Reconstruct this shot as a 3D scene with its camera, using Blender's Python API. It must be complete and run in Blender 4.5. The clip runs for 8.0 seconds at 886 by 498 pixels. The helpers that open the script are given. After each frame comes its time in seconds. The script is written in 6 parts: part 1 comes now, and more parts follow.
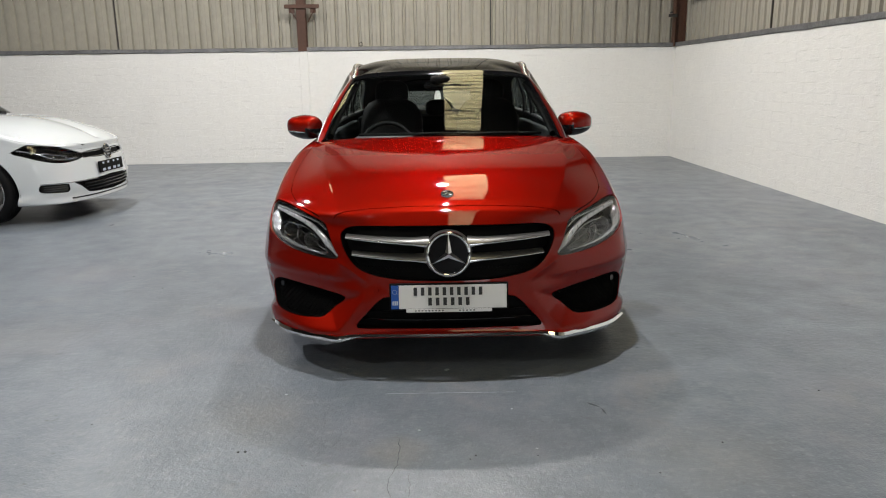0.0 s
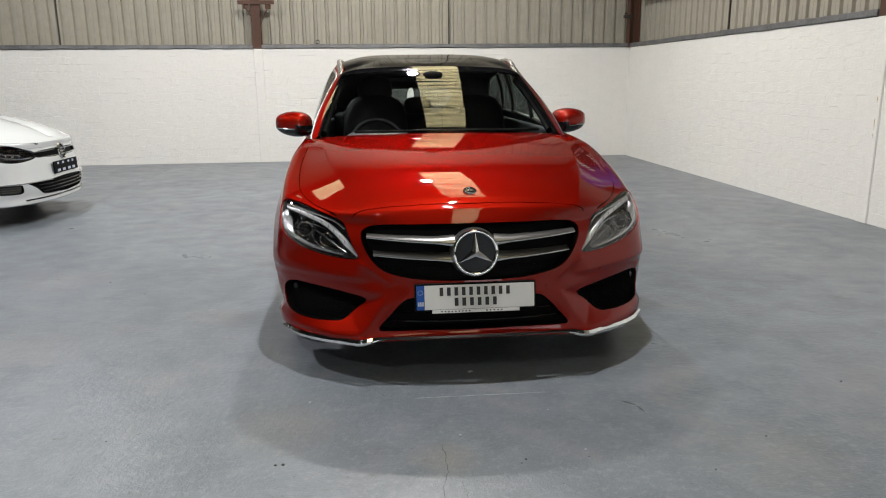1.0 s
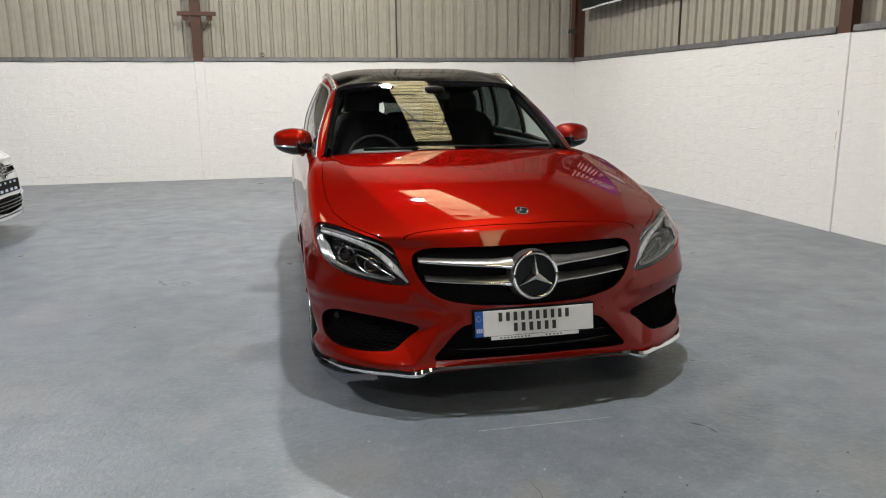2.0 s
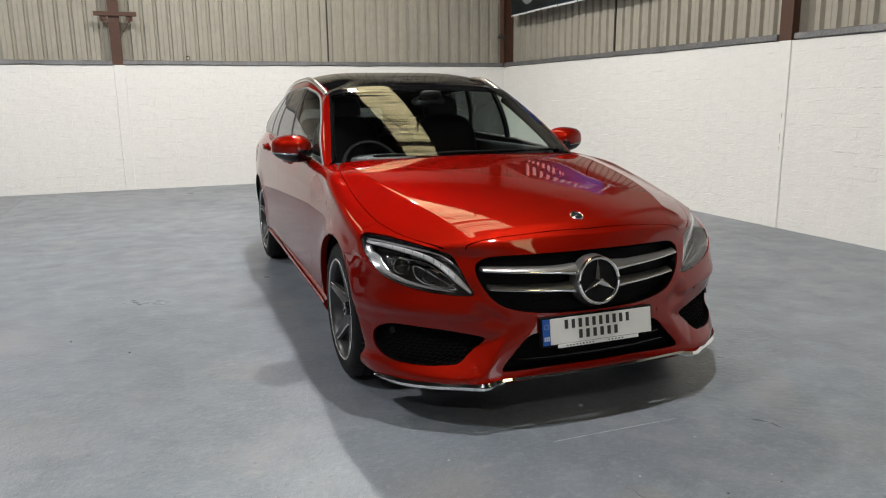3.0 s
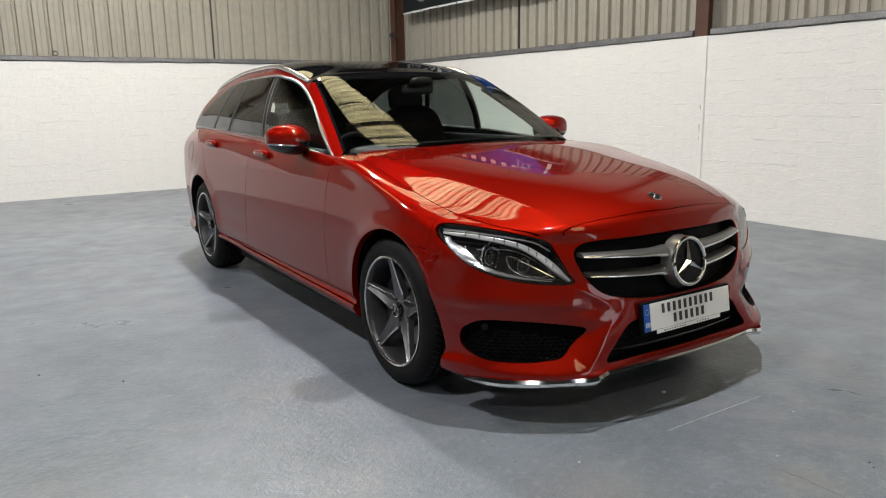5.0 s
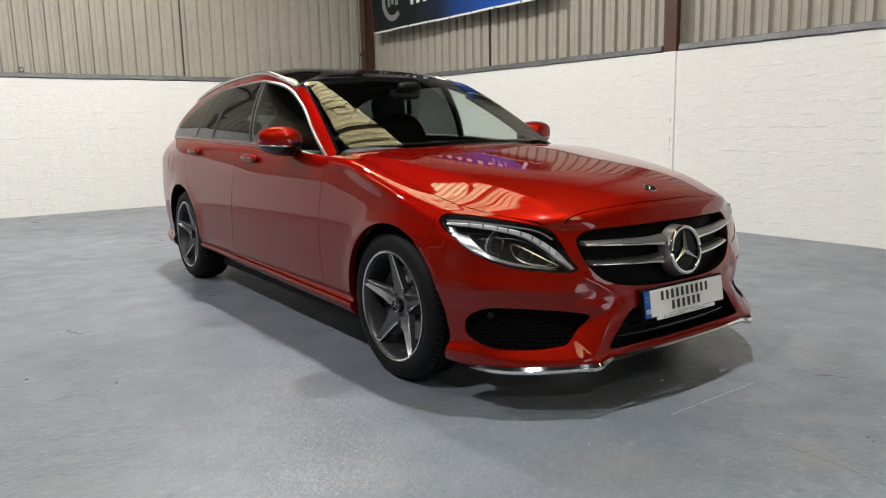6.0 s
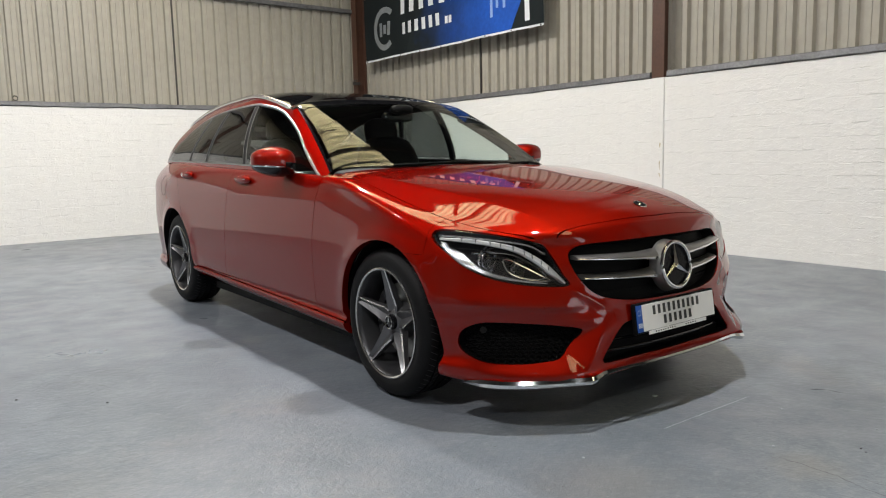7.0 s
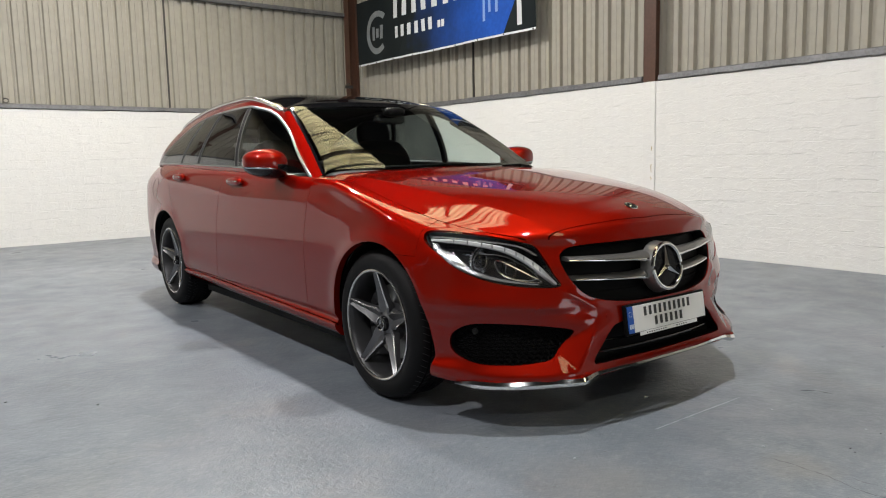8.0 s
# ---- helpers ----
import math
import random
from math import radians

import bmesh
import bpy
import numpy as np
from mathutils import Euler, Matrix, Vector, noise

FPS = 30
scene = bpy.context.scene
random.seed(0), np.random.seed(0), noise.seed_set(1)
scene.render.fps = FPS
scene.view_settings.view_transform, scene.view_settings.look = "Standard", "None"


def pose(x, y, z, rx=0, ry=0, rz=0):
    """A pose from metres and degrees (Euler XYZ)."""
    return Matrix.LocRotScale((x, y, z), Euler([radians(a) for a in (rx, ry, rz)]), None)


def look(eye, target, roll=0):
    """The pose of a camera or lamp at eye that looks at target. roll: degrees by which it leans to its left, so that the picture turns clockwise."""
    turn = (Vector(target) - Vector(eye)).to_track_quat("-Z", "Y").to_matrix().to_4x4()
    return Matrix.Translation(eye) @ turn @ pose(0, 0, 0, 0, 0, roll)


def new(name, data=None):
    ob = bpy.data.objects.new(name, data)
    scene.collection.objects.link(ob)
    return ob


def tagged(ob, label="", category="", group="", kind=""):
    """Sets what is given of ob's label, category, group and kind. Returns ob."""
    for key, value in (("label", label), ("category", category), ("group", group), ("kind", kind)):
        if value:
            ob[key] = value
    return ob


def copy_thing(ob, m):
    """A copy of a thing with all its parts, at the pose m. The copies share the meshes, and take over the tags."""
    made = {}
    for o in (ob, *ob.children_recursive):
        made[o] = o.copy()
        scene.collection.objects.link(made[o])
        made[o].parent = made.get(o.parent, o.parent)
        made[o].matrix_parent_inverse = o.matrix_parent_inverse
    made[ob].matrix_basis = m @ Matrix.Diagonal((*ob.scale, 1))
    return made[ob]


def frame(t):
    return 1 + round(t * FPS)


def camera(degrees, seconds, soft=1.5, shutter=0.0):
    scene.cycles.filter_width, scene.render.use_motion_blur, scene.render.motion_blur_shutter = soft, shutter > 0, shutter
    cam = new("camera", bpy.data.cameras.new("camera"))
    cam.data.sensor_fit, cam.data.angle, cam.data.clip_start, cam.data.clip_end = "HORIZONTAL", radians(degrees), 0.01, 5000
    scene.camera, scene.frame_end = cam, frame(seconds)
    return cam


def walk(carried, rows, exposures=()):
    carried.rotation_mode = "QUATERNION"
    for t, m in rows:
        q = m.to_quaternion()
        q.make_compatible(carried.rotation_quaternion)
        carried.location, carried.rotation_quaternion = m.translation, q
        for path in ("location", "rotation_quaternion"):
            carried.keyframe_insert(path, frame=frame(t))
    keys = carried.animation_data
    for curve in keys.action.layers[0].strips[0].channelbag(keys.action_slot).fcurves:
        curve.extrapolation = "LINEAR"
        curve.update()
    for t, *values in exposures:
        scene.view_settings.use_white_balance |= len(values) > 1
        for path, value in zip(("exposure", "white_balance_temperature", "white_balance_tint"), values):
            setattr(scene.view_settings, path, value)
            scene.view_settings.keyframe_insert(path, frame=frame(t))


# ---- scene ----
cam = camera(62.9, 8.0, soft=1.1)
PATH = [
    (0, (-0.085, -3.141, 1.326), (-0.049, -1.194, 0.87), -0.8),
    (0.5, (-0.249, -3.107, 1.316), (-0.163, -1.162, 0.858), -0.6),
    (1, (-0.46, -3.028, 1.3), (-0.254, -1.091, 0.844), -0.5),
    (1.5, (-0.719, -2.889, 1.303), (-0.402, -0.963, 0.864), -0.5),
    (1.7, (-0.826, -2.843, 1.308), (-0.469, -0.923, 0.878), -0.5),
    (3, (-1.61, -2.491, 1.317), (-0.911, -0.664, 0.904), -0.6),
    (3.5, (-1.853, -2.32, 1.299), (-1.055, -0.533, 0.884), -0.5),
    (4, (-2.082, -2.165, 1.3), (-1.177, -0.429, 0.889), -0.6),
    (4.5, (-2.229, -1.973, 1.274), (-1.228, -0.293, 0.857), -0.8),
    (6, (-2.504, -1.801, 1.096), (-1.336, -0.213, 0.758), -1.1),
    (6.5, (-2.526, -1.81, 1.056), (-1.341, -0.223, 0.78), -1.3),
    (7, (-2.521, -1.82, 1.043), (-1.328, -0.236, 0.786), -1.3),
    (7.5, (-2.518, -1.826, 1.036), (-1.316, -0.248, 0.782), -1.3),
    (8, (-2.521, -1.826, 1.032), (-1.311, -0.253, 0.786), -1.2),
]
walk(cam, [(t, look(eye, target, roll)) for t, eye, target, roll in PATH], exposures=[(0, 0.03), (1.5, 0.05), (4, 0.1), (6, 0.19), (8, 0.2)])


# ---- world and lights ----
world = bpy.data.worlds.new("sky")
scene.world = world
world.use_nodes = True
wn = world.node_tree.nodes
sky = wn.new("ShaderNodeTexSky")
sky.sky_type = "NISHITA"
sky.sun_disc = False
sky.sun_elevation = radians(35)
world.node_tree.links.new(sky.outputs[0], wn["Background"].inputs[0])
wn["Background"].inputs[1].default_value = 0.08

LAMP_Z = 5.3
# the last two are unseen fill lamps, added for the front and far left
LAMP_SPOTS = [(0.07, 5.4, 258), (0.03, -0.05, 180), (-4.4, 5.5, 185), (-4.4, 0.1, 200), (-4.4, -5.4, 105), (-8.8, 2.8, 80)]
for lx, ly, power in LAMP_SPOTS:
    la = bpy.data.lights.new("high_bay_light", "AREA")
    la.shape, la.size, la.energy, la.color = "DISK", 0.22, power, (1.0, 0.985, 0.98)
    lo = new("high_bay_light", la)
    lo.matrix_world = pose(lx, ly, LAMP_Z - 0.012)

# daylight through the open doorway in the front wall
la = bpy.data.lights.new("doorway_daylight", "AREA")
la.shape, la.size, la.size_y, la.energy, la.color = "RECTANGLE", 2.4, 2.7, 45, (0.93, 0.97, 1.0)
new("doorway_daylight", la).matrix_world = pose(2.25, -12.05, 1.4, 90, 0, 0)

# ---- materials ----


def mat(name, base, rough=0.5, metal=0.0, vary=0.0, scale=5.0, bump=0.0, bscale=60.0, coat=0.0, base2=None, rvary=0.0, spec=0.5):
    """A principled material: base mixed with base2 (or a darker base) by noise at two scales, with fine relief."""
    m = bpy.data.materials.new(name)
    m.use_nodes = True
    nt = m.node_tree
    p = nt.nodes["Principled BSDF"]
    p.inputs["Base Color"].default_value = (*base, 1)
    p.inputs["Roughness"].default_value = rough
    p.inputs["Metallic"].default_value = metal
    p.inputs["Coat Weight"].default_value = coat
    p.inputs["Coat Roughness"].default_value = 0.03
    p.inputs["Specular IOR Level"].default_value = spec
    co = nt.nodes.new("ShaderNodeTexCoord").outputs["Object"]
    if vary or base2 or rvary:
        n1, n2 = nt.nodes.new("ShaderNodeTexNoise"), nt.nodes.new("ShaderNodeTexNoise")
        for n, sc in ((n1, scale), (n2, scale * 9)):
            n.inputs["Scale"].default_value, n.inputs["Detail"].default_value = sc, 6
            nt.links.new(co, n.inputs["Vector"])
        add = nt.nodes.new("ShaderNodeMath")
        add.operation = "MULTIPLY_ADD"
        nt.links.new(n2.outputs[0], add.inputs[0])
        add.inputs[1].default_value = 0.5
        half = nt.nodes.new("ShaderNodeMath")
        half.operation = "MULTIPLY"
        nt.links.new(n1.outputs[0], half.inputs[0])
        half.inputs[1].default_value = 0.5
        nt.links.new(half.outputs[0], add.inputs[2])
        ramp = nt.nodes.new("ShaderNodeMapRange")
        ramp.inputs[1].default_value, ramp.inputs[2].default_value = 0.35, 0.65
        nt.links.new(add.outputs[0], ramp.inputs[0])
        mix = nt.nodes.new("ShaderNodeMix")
        mix.data_type = "RGBA"
        b2 = base2 if base2 else tuple(c * (1 - vary) for c in base)
        mix.inputs["A"].default_value, mix.inputs["B"].default_value = (*base, 1), (*b2, 1)
        nt.links.new(ramp.outputs[0], mix.inputs["Factor"])
        nt.links.new(mix.outputs["Result"], p.inputs["Base Color"])
        if rvary:
            rr = nt.nodes.new("ShaderNodeMapRange")
            rr.inputs[3].default_value, rr.inputs[4].default_value = rough - rvary, rough + rvary
            nt.links.new(ramp.outputs[0], rr.inputs[0])
            nt.links.new(rr.outputs[0], p.inputs["Roughness"])
    if bump:
        nb, bp = nt.nodes.new("ShaderNodeTexNoise"), nt.nodes.new("ShaderNodeBump")
        nb.inputs["Scale"].default_value, nb.inputs["Detail"].default_value = bscale, 5
        nt.links.new(co, nb.inputs["Vector"])
        nt.links.new(nb.outputs[0], bp.inputs["Height"])
        bp.inputs["Strength"].default_value, bp.inputs["Distance"].default_value = bump, 0.01
        nt.links.new(bp.outputs[0], p.inputs["Normal"])
    return m


def glow(name, color, strength):
    m = bpy.data.materials.new(name)
    m.use_nodes = True
    p = m.node_tree.nodes["Principled BSDF"]
    p.inputs["Base Color"].default_value = (*color, 1)
    p.inputs["Emission Color"].default_value = (*color, 1)
    p.inputs["Emission Strength"].default_value = strength
    return m


def pane(name, tint, rough=0.0, gloss=0.07):
    """A thin pane: tinted see-through, with a mirror gloss that grows towards grazing view."""
    m = bpy.data.materials.new(name)
    m.use_nodes = True
    nt = m.node_tree
    nt.nodes.remove(nt.nodes["Principled BSDF"])
    out = nt.nodes["Material Output"]
    tr, gl, lw, mx = (nt.nodes.new("ShaderNode" + k) for k in ("BsdfTransparent", "BsdfGlossy", "LayerWeight", "MixShader"))
    tr.inputs[0].default_value = (*tint, 1)
    gl.inputs["Roughness"].default_value = rough
    lw.inputs[0].default_value = 0.5
    power, scale = nt.nodes.new("ShaderNodeMath"), nt.nodes.new("ShaderNodeMath")
    power.operation, scale.operation = "POWER", "MULTIPLY_ADD"
    power.inputs[1].default_value = 5.0
    scale.inputs[1].default_value, scale.inputs[2].default_value = 1 - gloss, gloss
    nt.links.new(lw.outputs["Facing"], power.inputs[0])
    nt.links.new(power.outputs[0], scale.inputs[0])
    nt.links.new(scale.outputs[0], mx.inputs[0])
    nt.links.new(tr.outputs[0], mx.inputs[1])
    nt.links.new(gl.outputs[0], mx.inputs[2])
    nt.links.new(mx.outputs[0], out.inputs[0])
    return m




def floor_paint():
    """Blue-grey floor paint: cloudy wear, pale scuffs drawn out in places, fine grit."""
    m = mat("grey_floor_paint", (0.176, 0.199, 0.227), 0.34, 0, 0.0, 0.55, 0.0, base2=(0.125, 0.142, 0.163), rvary=0.07, spec=0.42)
    nt = m.node_tree
    p = nt.nodes["Principled BSDF"]
    co = nt.nodes.new("ShaderNodeTexCoord").outputs["Object"]
    mp = nt.nodes.new("ShaderNodeMapping")
    mp.inputs["Scale"].default_value = (1.0, 1.5, 1.0)
    mp.inputs["Rotation"].default_value = (0, 0, 0.35)
    nt.links.new(co, mp.inputs[0])
    src = p.inputs["Base Color"].links[0].from_socket
    for scale, detail, lo, hi, col, amount, flow in (
            (0.8, 8, .44, .70, (0.090, 0.105, 0.124), .66, True), (2.6, 9, .50, .72, (0.24, 0.26, 0.28), .34, True),
            (11.0, 9, .54, .74, (0.28, 0.30, 0.315), .38, True), (33.0, 8, .52, .72, (0.30, 0.32, 0.335), .40, False),
            (110.0, 5, .56, .74, (0.40, 0.42, 0.44), .32, False), (7.0, 10, .63, .70, (0.075, 0.08, 0.085), .60, False),
            (48.0, 6, .60, .74, (0.08, 0.085, 0.09), .45, False), (24.0, 4, .645, .70, (0.06, 0.064, 0.068), .65, False), (1.7, 6, .56, .72, (0.27, 0.25, 0.228), .40, False), (0.9, 5, .52, .66, (0.20, 0.205, 0.235), .40, False)):
        n, mr, mx = nt.nodes.new("ShaderNodeTexNoise"), nt.nodes.new("ShaderNodeMapRange"), nt.nodes.new("ShaderNodeMix")
        n.inputs["Scale"].default_value, n.inputs["Detail"].default_value, n.inputs["Roughness"].default_value = scale, detail, .68
        nt.links.new(mp.outputs[0] if flow else co, n.inputs["Vector"])
        mr.inputs[1].default_value, mr.inputs[2].default_value, mr.inputs[4].default_value = lo, hi, amount
        nt.links.new(n.outputs[0], mr.inputs[0])
        mx.data_type = "RGBA"
        nt.links.new(mr.outputs[0], mx.inputs["Factor"])
        nt.links.new(src, mx.inputs["A"])
        mx.inputs["B"].default_value = (*col, 1)
        src = mx.outputs["Result"]
    # a few old brownish stains
    for sx, sy, size, amount in ((-.21, -.72, .16, .55), (-.80, -.40, .34, .35), (.95, -.85, .40, .30), (-2.3, .6, .5, .25)):
        off, ln, nz, add, mr, mx = (nt.nodes.new("ShaderNode" + k) for k in ("VectorMath", "VectorMath", "TexNoise", "Math", "MapRange", "Mix"))
        off.operation, ln.operation, add.operation = "SUBTRACT", "LENGTH", "MULTIPLY_ADD"
        off.inputs[1].default_value = (sx, sy, 0)
        nt.links.new(co, off.inputs[0])
        nt.links.new(off.outputs[0], ln.inputs[0])
        nz.inputs["Scale"].default_value, nz.inputs["Detail"].default_value = 9.0, 6
        nt.links.new(co, nz.inputs["Vector"])
        nt.links.new(nz.outputs[0], add.inputs[0])
        add.inputs[1].default_value = size
        nt.links.new(ln.outputs["Value"], add.inputs[2])
        mr.inputs[1].default_value, mr.inputs[2].default_value, mr.inputs[3].default_value, mr.inputs[4].default_value = size * .6, size * 1.4, amount, 0
        nt.links.new(add.outputs[0], mr.inputs[0])
        mx.data_type = "RGBA"
        nt.links.new(mr.outputs[0], mx.inputs["Factor"])
        nt.links.new(src, mx.inputs["A"])
        mx.inputs["B"].default_value = (0.215, 0.205, 0.19, 1)
        src = mx.outputs["Result"]
    nt.links.new(src, p.inputs["Base Color"])
    normal = None
    for scale, dist in ((6.0, .004), (38.0, .0046), (120.0, .0030)):
        n, bp = nt.nodes.new("ShaderNodeTexNoise"), nt.nodes.new("ShaderNodeBump")
        n.inputs["Scale"].default_value, n.inputs["Detail"].default_value = scale, 4
        nt.links.new(co, n.inputs["Vector"])
        nt.links.new(n.outputs[0], bp.inputs["Height"])
        bp.inputs["Strength"].default_value, bp.inputs["Distance"].default_value = .55, dist
        if normal:
            nt.links.new(normal, bp.inputs["Normal"])
        normal = bp.outputs[0]
    nt.links.new(normal, p.inputs["Normal"])
    return m


M_FLOOR = floor_paint()


def rough_paint(name, base):
    """Thick white masonry paint: lumps, runs and small broken ridges."""
    m = mat(name, base, 0.72, 0, 0.05, 2.2)
    nt = m.node_tree
    p = nt.nodes["Principled BSDF"]
    co = nt.nodes.new("ShaderNodeNewGeometry").outputs["Position"]
    mp = nt.nodes.new("ShaderNodeMapping")
    mp.inputs["Scale"].default_value = (1.0, 1.0, 3.0)
    nt.links.new(co, mp.inputs[0])
    normal = None
    for scale, dist, stretch, lo, hi in ((3.0, .006, False, 0, 1), (8.0, .0013, True, .50, .60), (17.0, .0016, True, .58, .66), (45.0, .0014, False, .35, .75)):
        n, bp = nt.nodes.new("ShaderNodeTexNoise"), nt.nodes.new("ShaderNodeBump")
        n.inputs["Scale"].default_value, n.inputs["Detail"].default_value, n.inputs["Roughness"].default_value = scale, 6, .6
        nt.links.new(mp.outputs[0] if stretch else co, n.inputs["Vector"])
        mr = nt.nodes.new("ShaderNodeMapRange")
        mr.interpolation_type = "SMOOTHSTEP"
        mr.inputs[1].default_value, mr.inputs[2].default_value = lo, hi
        nt.links.new(n.outputs[0], mr.inputs[0])
        nt.links.new(mr.outputs[0], bp.inputs["Height"])
        bp.inputs["Strength"].default_value, bp.inputs["Distance"].default_value = .8, dist
        if normal:
            nt.links.new(normal, bp.inputs["Normal"])
        normal = bp.outputs[0]
    nt.links.new(normal, p.inputs["Normal"])
    return m


M_WALL = rough_paint("white_masonry_paint", (0.825, 0.815, 0.785))
M_CLAD = mat("beige_sheet_steel", (0.385, 0.36, 0.30), 0.5, 0, 0.14, 1.2, 0.05, 80)
M_ROOF = mat("roof_sheet", (0.055, 0.05, 0.045), 0.7, 0, 0.2, 1.0)
M_FLASH = mat("galvanised_flashing", (0.24, 0.24, 0.245), 0.5, 0.5, 0.45, 4, 0.2, 50)
M_STEEL = mat("brown_painted_steel", (0.095, 0.042, 0.025), 0.5, 0, 0.3, 4, 0.1, 60)
M_DARKSTEEL = mat("dark_steel", (0.05, 0.045, 0.04), 0.6, 0, 0.3, 6)


def skylight_sheet():
    """Daylight through an old corrugated sheet: bands by the ribs, blotches of dirt."""
    m = glow("translucent_roof_sheet", (1.0, 0.87, 0.50), 4.6)
    nt = m.node_tree
    p = nt.nodes["Principled BSDF"]
    co = nt.nodes.new("ShaderNodeTexCoord").outputs["Object"]
    wave, noise_a, noise_b = (nt.nodes.new("ShaderNodeTex" + k) for k in ("Wave", "Noise", "Noise"))
    wave.bands_direction = "Y"
    wave.inputs["Scale"].default_value, wave.inputs["Distortion"].default_value, wave.inputs["Detail"].default_value = 1.55, 1.1, 3
    noise_a.inputs["Scale"].default_value, noise_a.inputs["Detail"].default_value = 1.6, 6
    noise_b.inputs["Scale"].default_value, noise_b.inputs["Detail"].default_value = 12.0, 5
    for n in (wave, noise_a, noise_b):
        nt.links.new(co, n.inputs["Vector"])
    m1, m2 = nt.nodes.new("ShaderNodeMath"), nt.nodes.new("ShaderNodeMath")
    m1.operation = m2.operation = "MULTIPLY"
    r1, r2, r3 = (nt.nodes.new("ShaderNodeMapRange") for _ in range(3))
    for rr, src, lo, hi, a, b in ((r1, wave.outputs["Fac"], 0.0, .5, .2, 1.08), (r2, noise_a.outputs[0], .35, .65, .7, 1.1), (r3, noise_b.outputs[0], .3, .6, .65, 1.0)):
        rr.inputs[1].default_value, rr.inputs[2].default_value, rr.inputs[3].default_value, rr.inputs[4].default_value = lo, hi, a, b
        nt.links.new(src, rr.inputs[0])
    nt.links.new(r1.outputs[0], m1.inputs[0])
    nt.links.new(r2.outputs[0], m1.inputs[1])
    nt.links.new(m1.outputs[0], m2.inputs[0])
    nt.links.new(r3.outputs[0], m2.inputs[1])
    m3 = nt.nodes.new("ShaderNodeMath")
    m3.operation = "MULTIPLY"
    m3.inputs[1].default_value = 5.0
    nt.links.new(m2.outputs[0], m3.inputs[0])
    nt.links.new(m3.outputs[0], p.inputs["Emission Strength"])
    return m


M_SKYLIGHT = skylight_sheet()
M_LAMPBODY = mat("lamp_housing", (0.10, 0.10, 0.11), 0.5)

# ---- mesh helpers ----


def mesh_ob(name, verts, faces, material, parent=None, label="", smooth=False):
    me = bpy.data.meshes.new(name)
    me.from_pydata([tuple(v) for v in verts], [], [tuple(f) for f in faces])
    me.materials.append(material)
    if smooth:
        me.polygons.foreach_set("use_smooth", [True] * len(me.polygons))
        me.set_sharp_from_angle(angle=radians(38))
    me.update()
    ob = new(name, me)
    if parent:
        ob.parent = parent
    if label:
        tagged(ob, label)
    return ob


def part(name, bm, material, parent=None, label="", smooth=False):
    me = bpy.data.meshes.new(name)
    bm.to_mesh(me)
    bm.free()
    me.materials.append(material)
    if smooth:
        me.polygons.foreach_set("use_smooth", [True] * len(me.polygons))
        me.set_sharp_from_angle(angle=radians(38))
    ob = new(name, me)
    if parent:
        ob.parent = parent
    if label:
        tagged(ob, label)
    return ob


def add_box(bm, lo, hi, bevel=0.0, m=None):
    c = [(a + b) / 2 for a, b in zip(lo, hi)]
    s = [b - a for a, b in zip(lo, hi)]
    r = bmesh.ops.create_cube(bm, size=1.0, matrix=Matrix.LocRotScale(c, None, s))
    vs = r["verts"]
    if bevel:
        es = list({e for v in vs for e in v.link_edges})
        rb = bmesh.ops.bevel(bm, geom=es, offset=bevel, segments=2, affect="EDGES", profile=0.5)
        vs = list({v for v in rb["verts"]} | {v for v in vs if v.is_valid})
    if m:
        bmesh.ops.transform(bm, matrix=m, verts=[v for v in vs if v.is_valid])


def box(name, lo, hi, material, parent=None, label="", bevel=0.0, m=None):
    bm = bmesh.new()
    add_box(bm, lo, hi, bevel, m)
    return part(name, bm, material, parent, label)


def thing(name, label, category, kind="", group="", at=None):
    ob = new(name)
    if at is not None:
        ob.matrix_world = at
    return tagged(ob, label, category, group, kind)


def empty_structure(name, label):
    return tagged(new(name), label, "", "", "structure")


# ---- the building ----
BACK, RIGHT, LEFT, FRONT = 9.17, 4.02, -16.0, -12.0
WALL_H, EAVE = 1.80, 5.15
RIDGE_X, RIDGE_Z = -6.0, 6.9


def roof_z(x):
    return EAVE + (RIDGE_Z - EAVE) * (1 - abs(x - RIDGE_X) / (RIGHT - RIDGE_X))


# floor: one slab, finely uneven
bm = bmesh.new()
add_box(bm, (LEFT - 0.2, FRONT - 0.2, -0.15), (RIGHT + 0.2, BACK + 0.2, 0.0))
floor = tagged(part("floor", bm, M_FLOOR), "worn blue-grey painted concrete workshop floor", "floor", kind="structure")

# walls: a core with block courses laid on it later
wall_back = tagged(box("wall_back", (LEFT, BACK + .007, 0), (RIGHT + 0.2, BACK + 0.2, WALL_H), M_WALL), "white painted blockwork wall", "wall", kind="structure")
wall_right = tagged(box("wall_right", (RIGHT + .007, FRONT, 0), (RIGHT + 0.2, BACK + .007, WALL_H), M_WALL), "white painted blockwork wall with pilasters", "wall", kind="structure")
wall_left = tagged(box("wall_left", (LEFT - 0.2, FRONT, 0), (LEFT, BACK, WALL_H), M_WALL), "white painted blockwork wall", "wall", kind="structure")
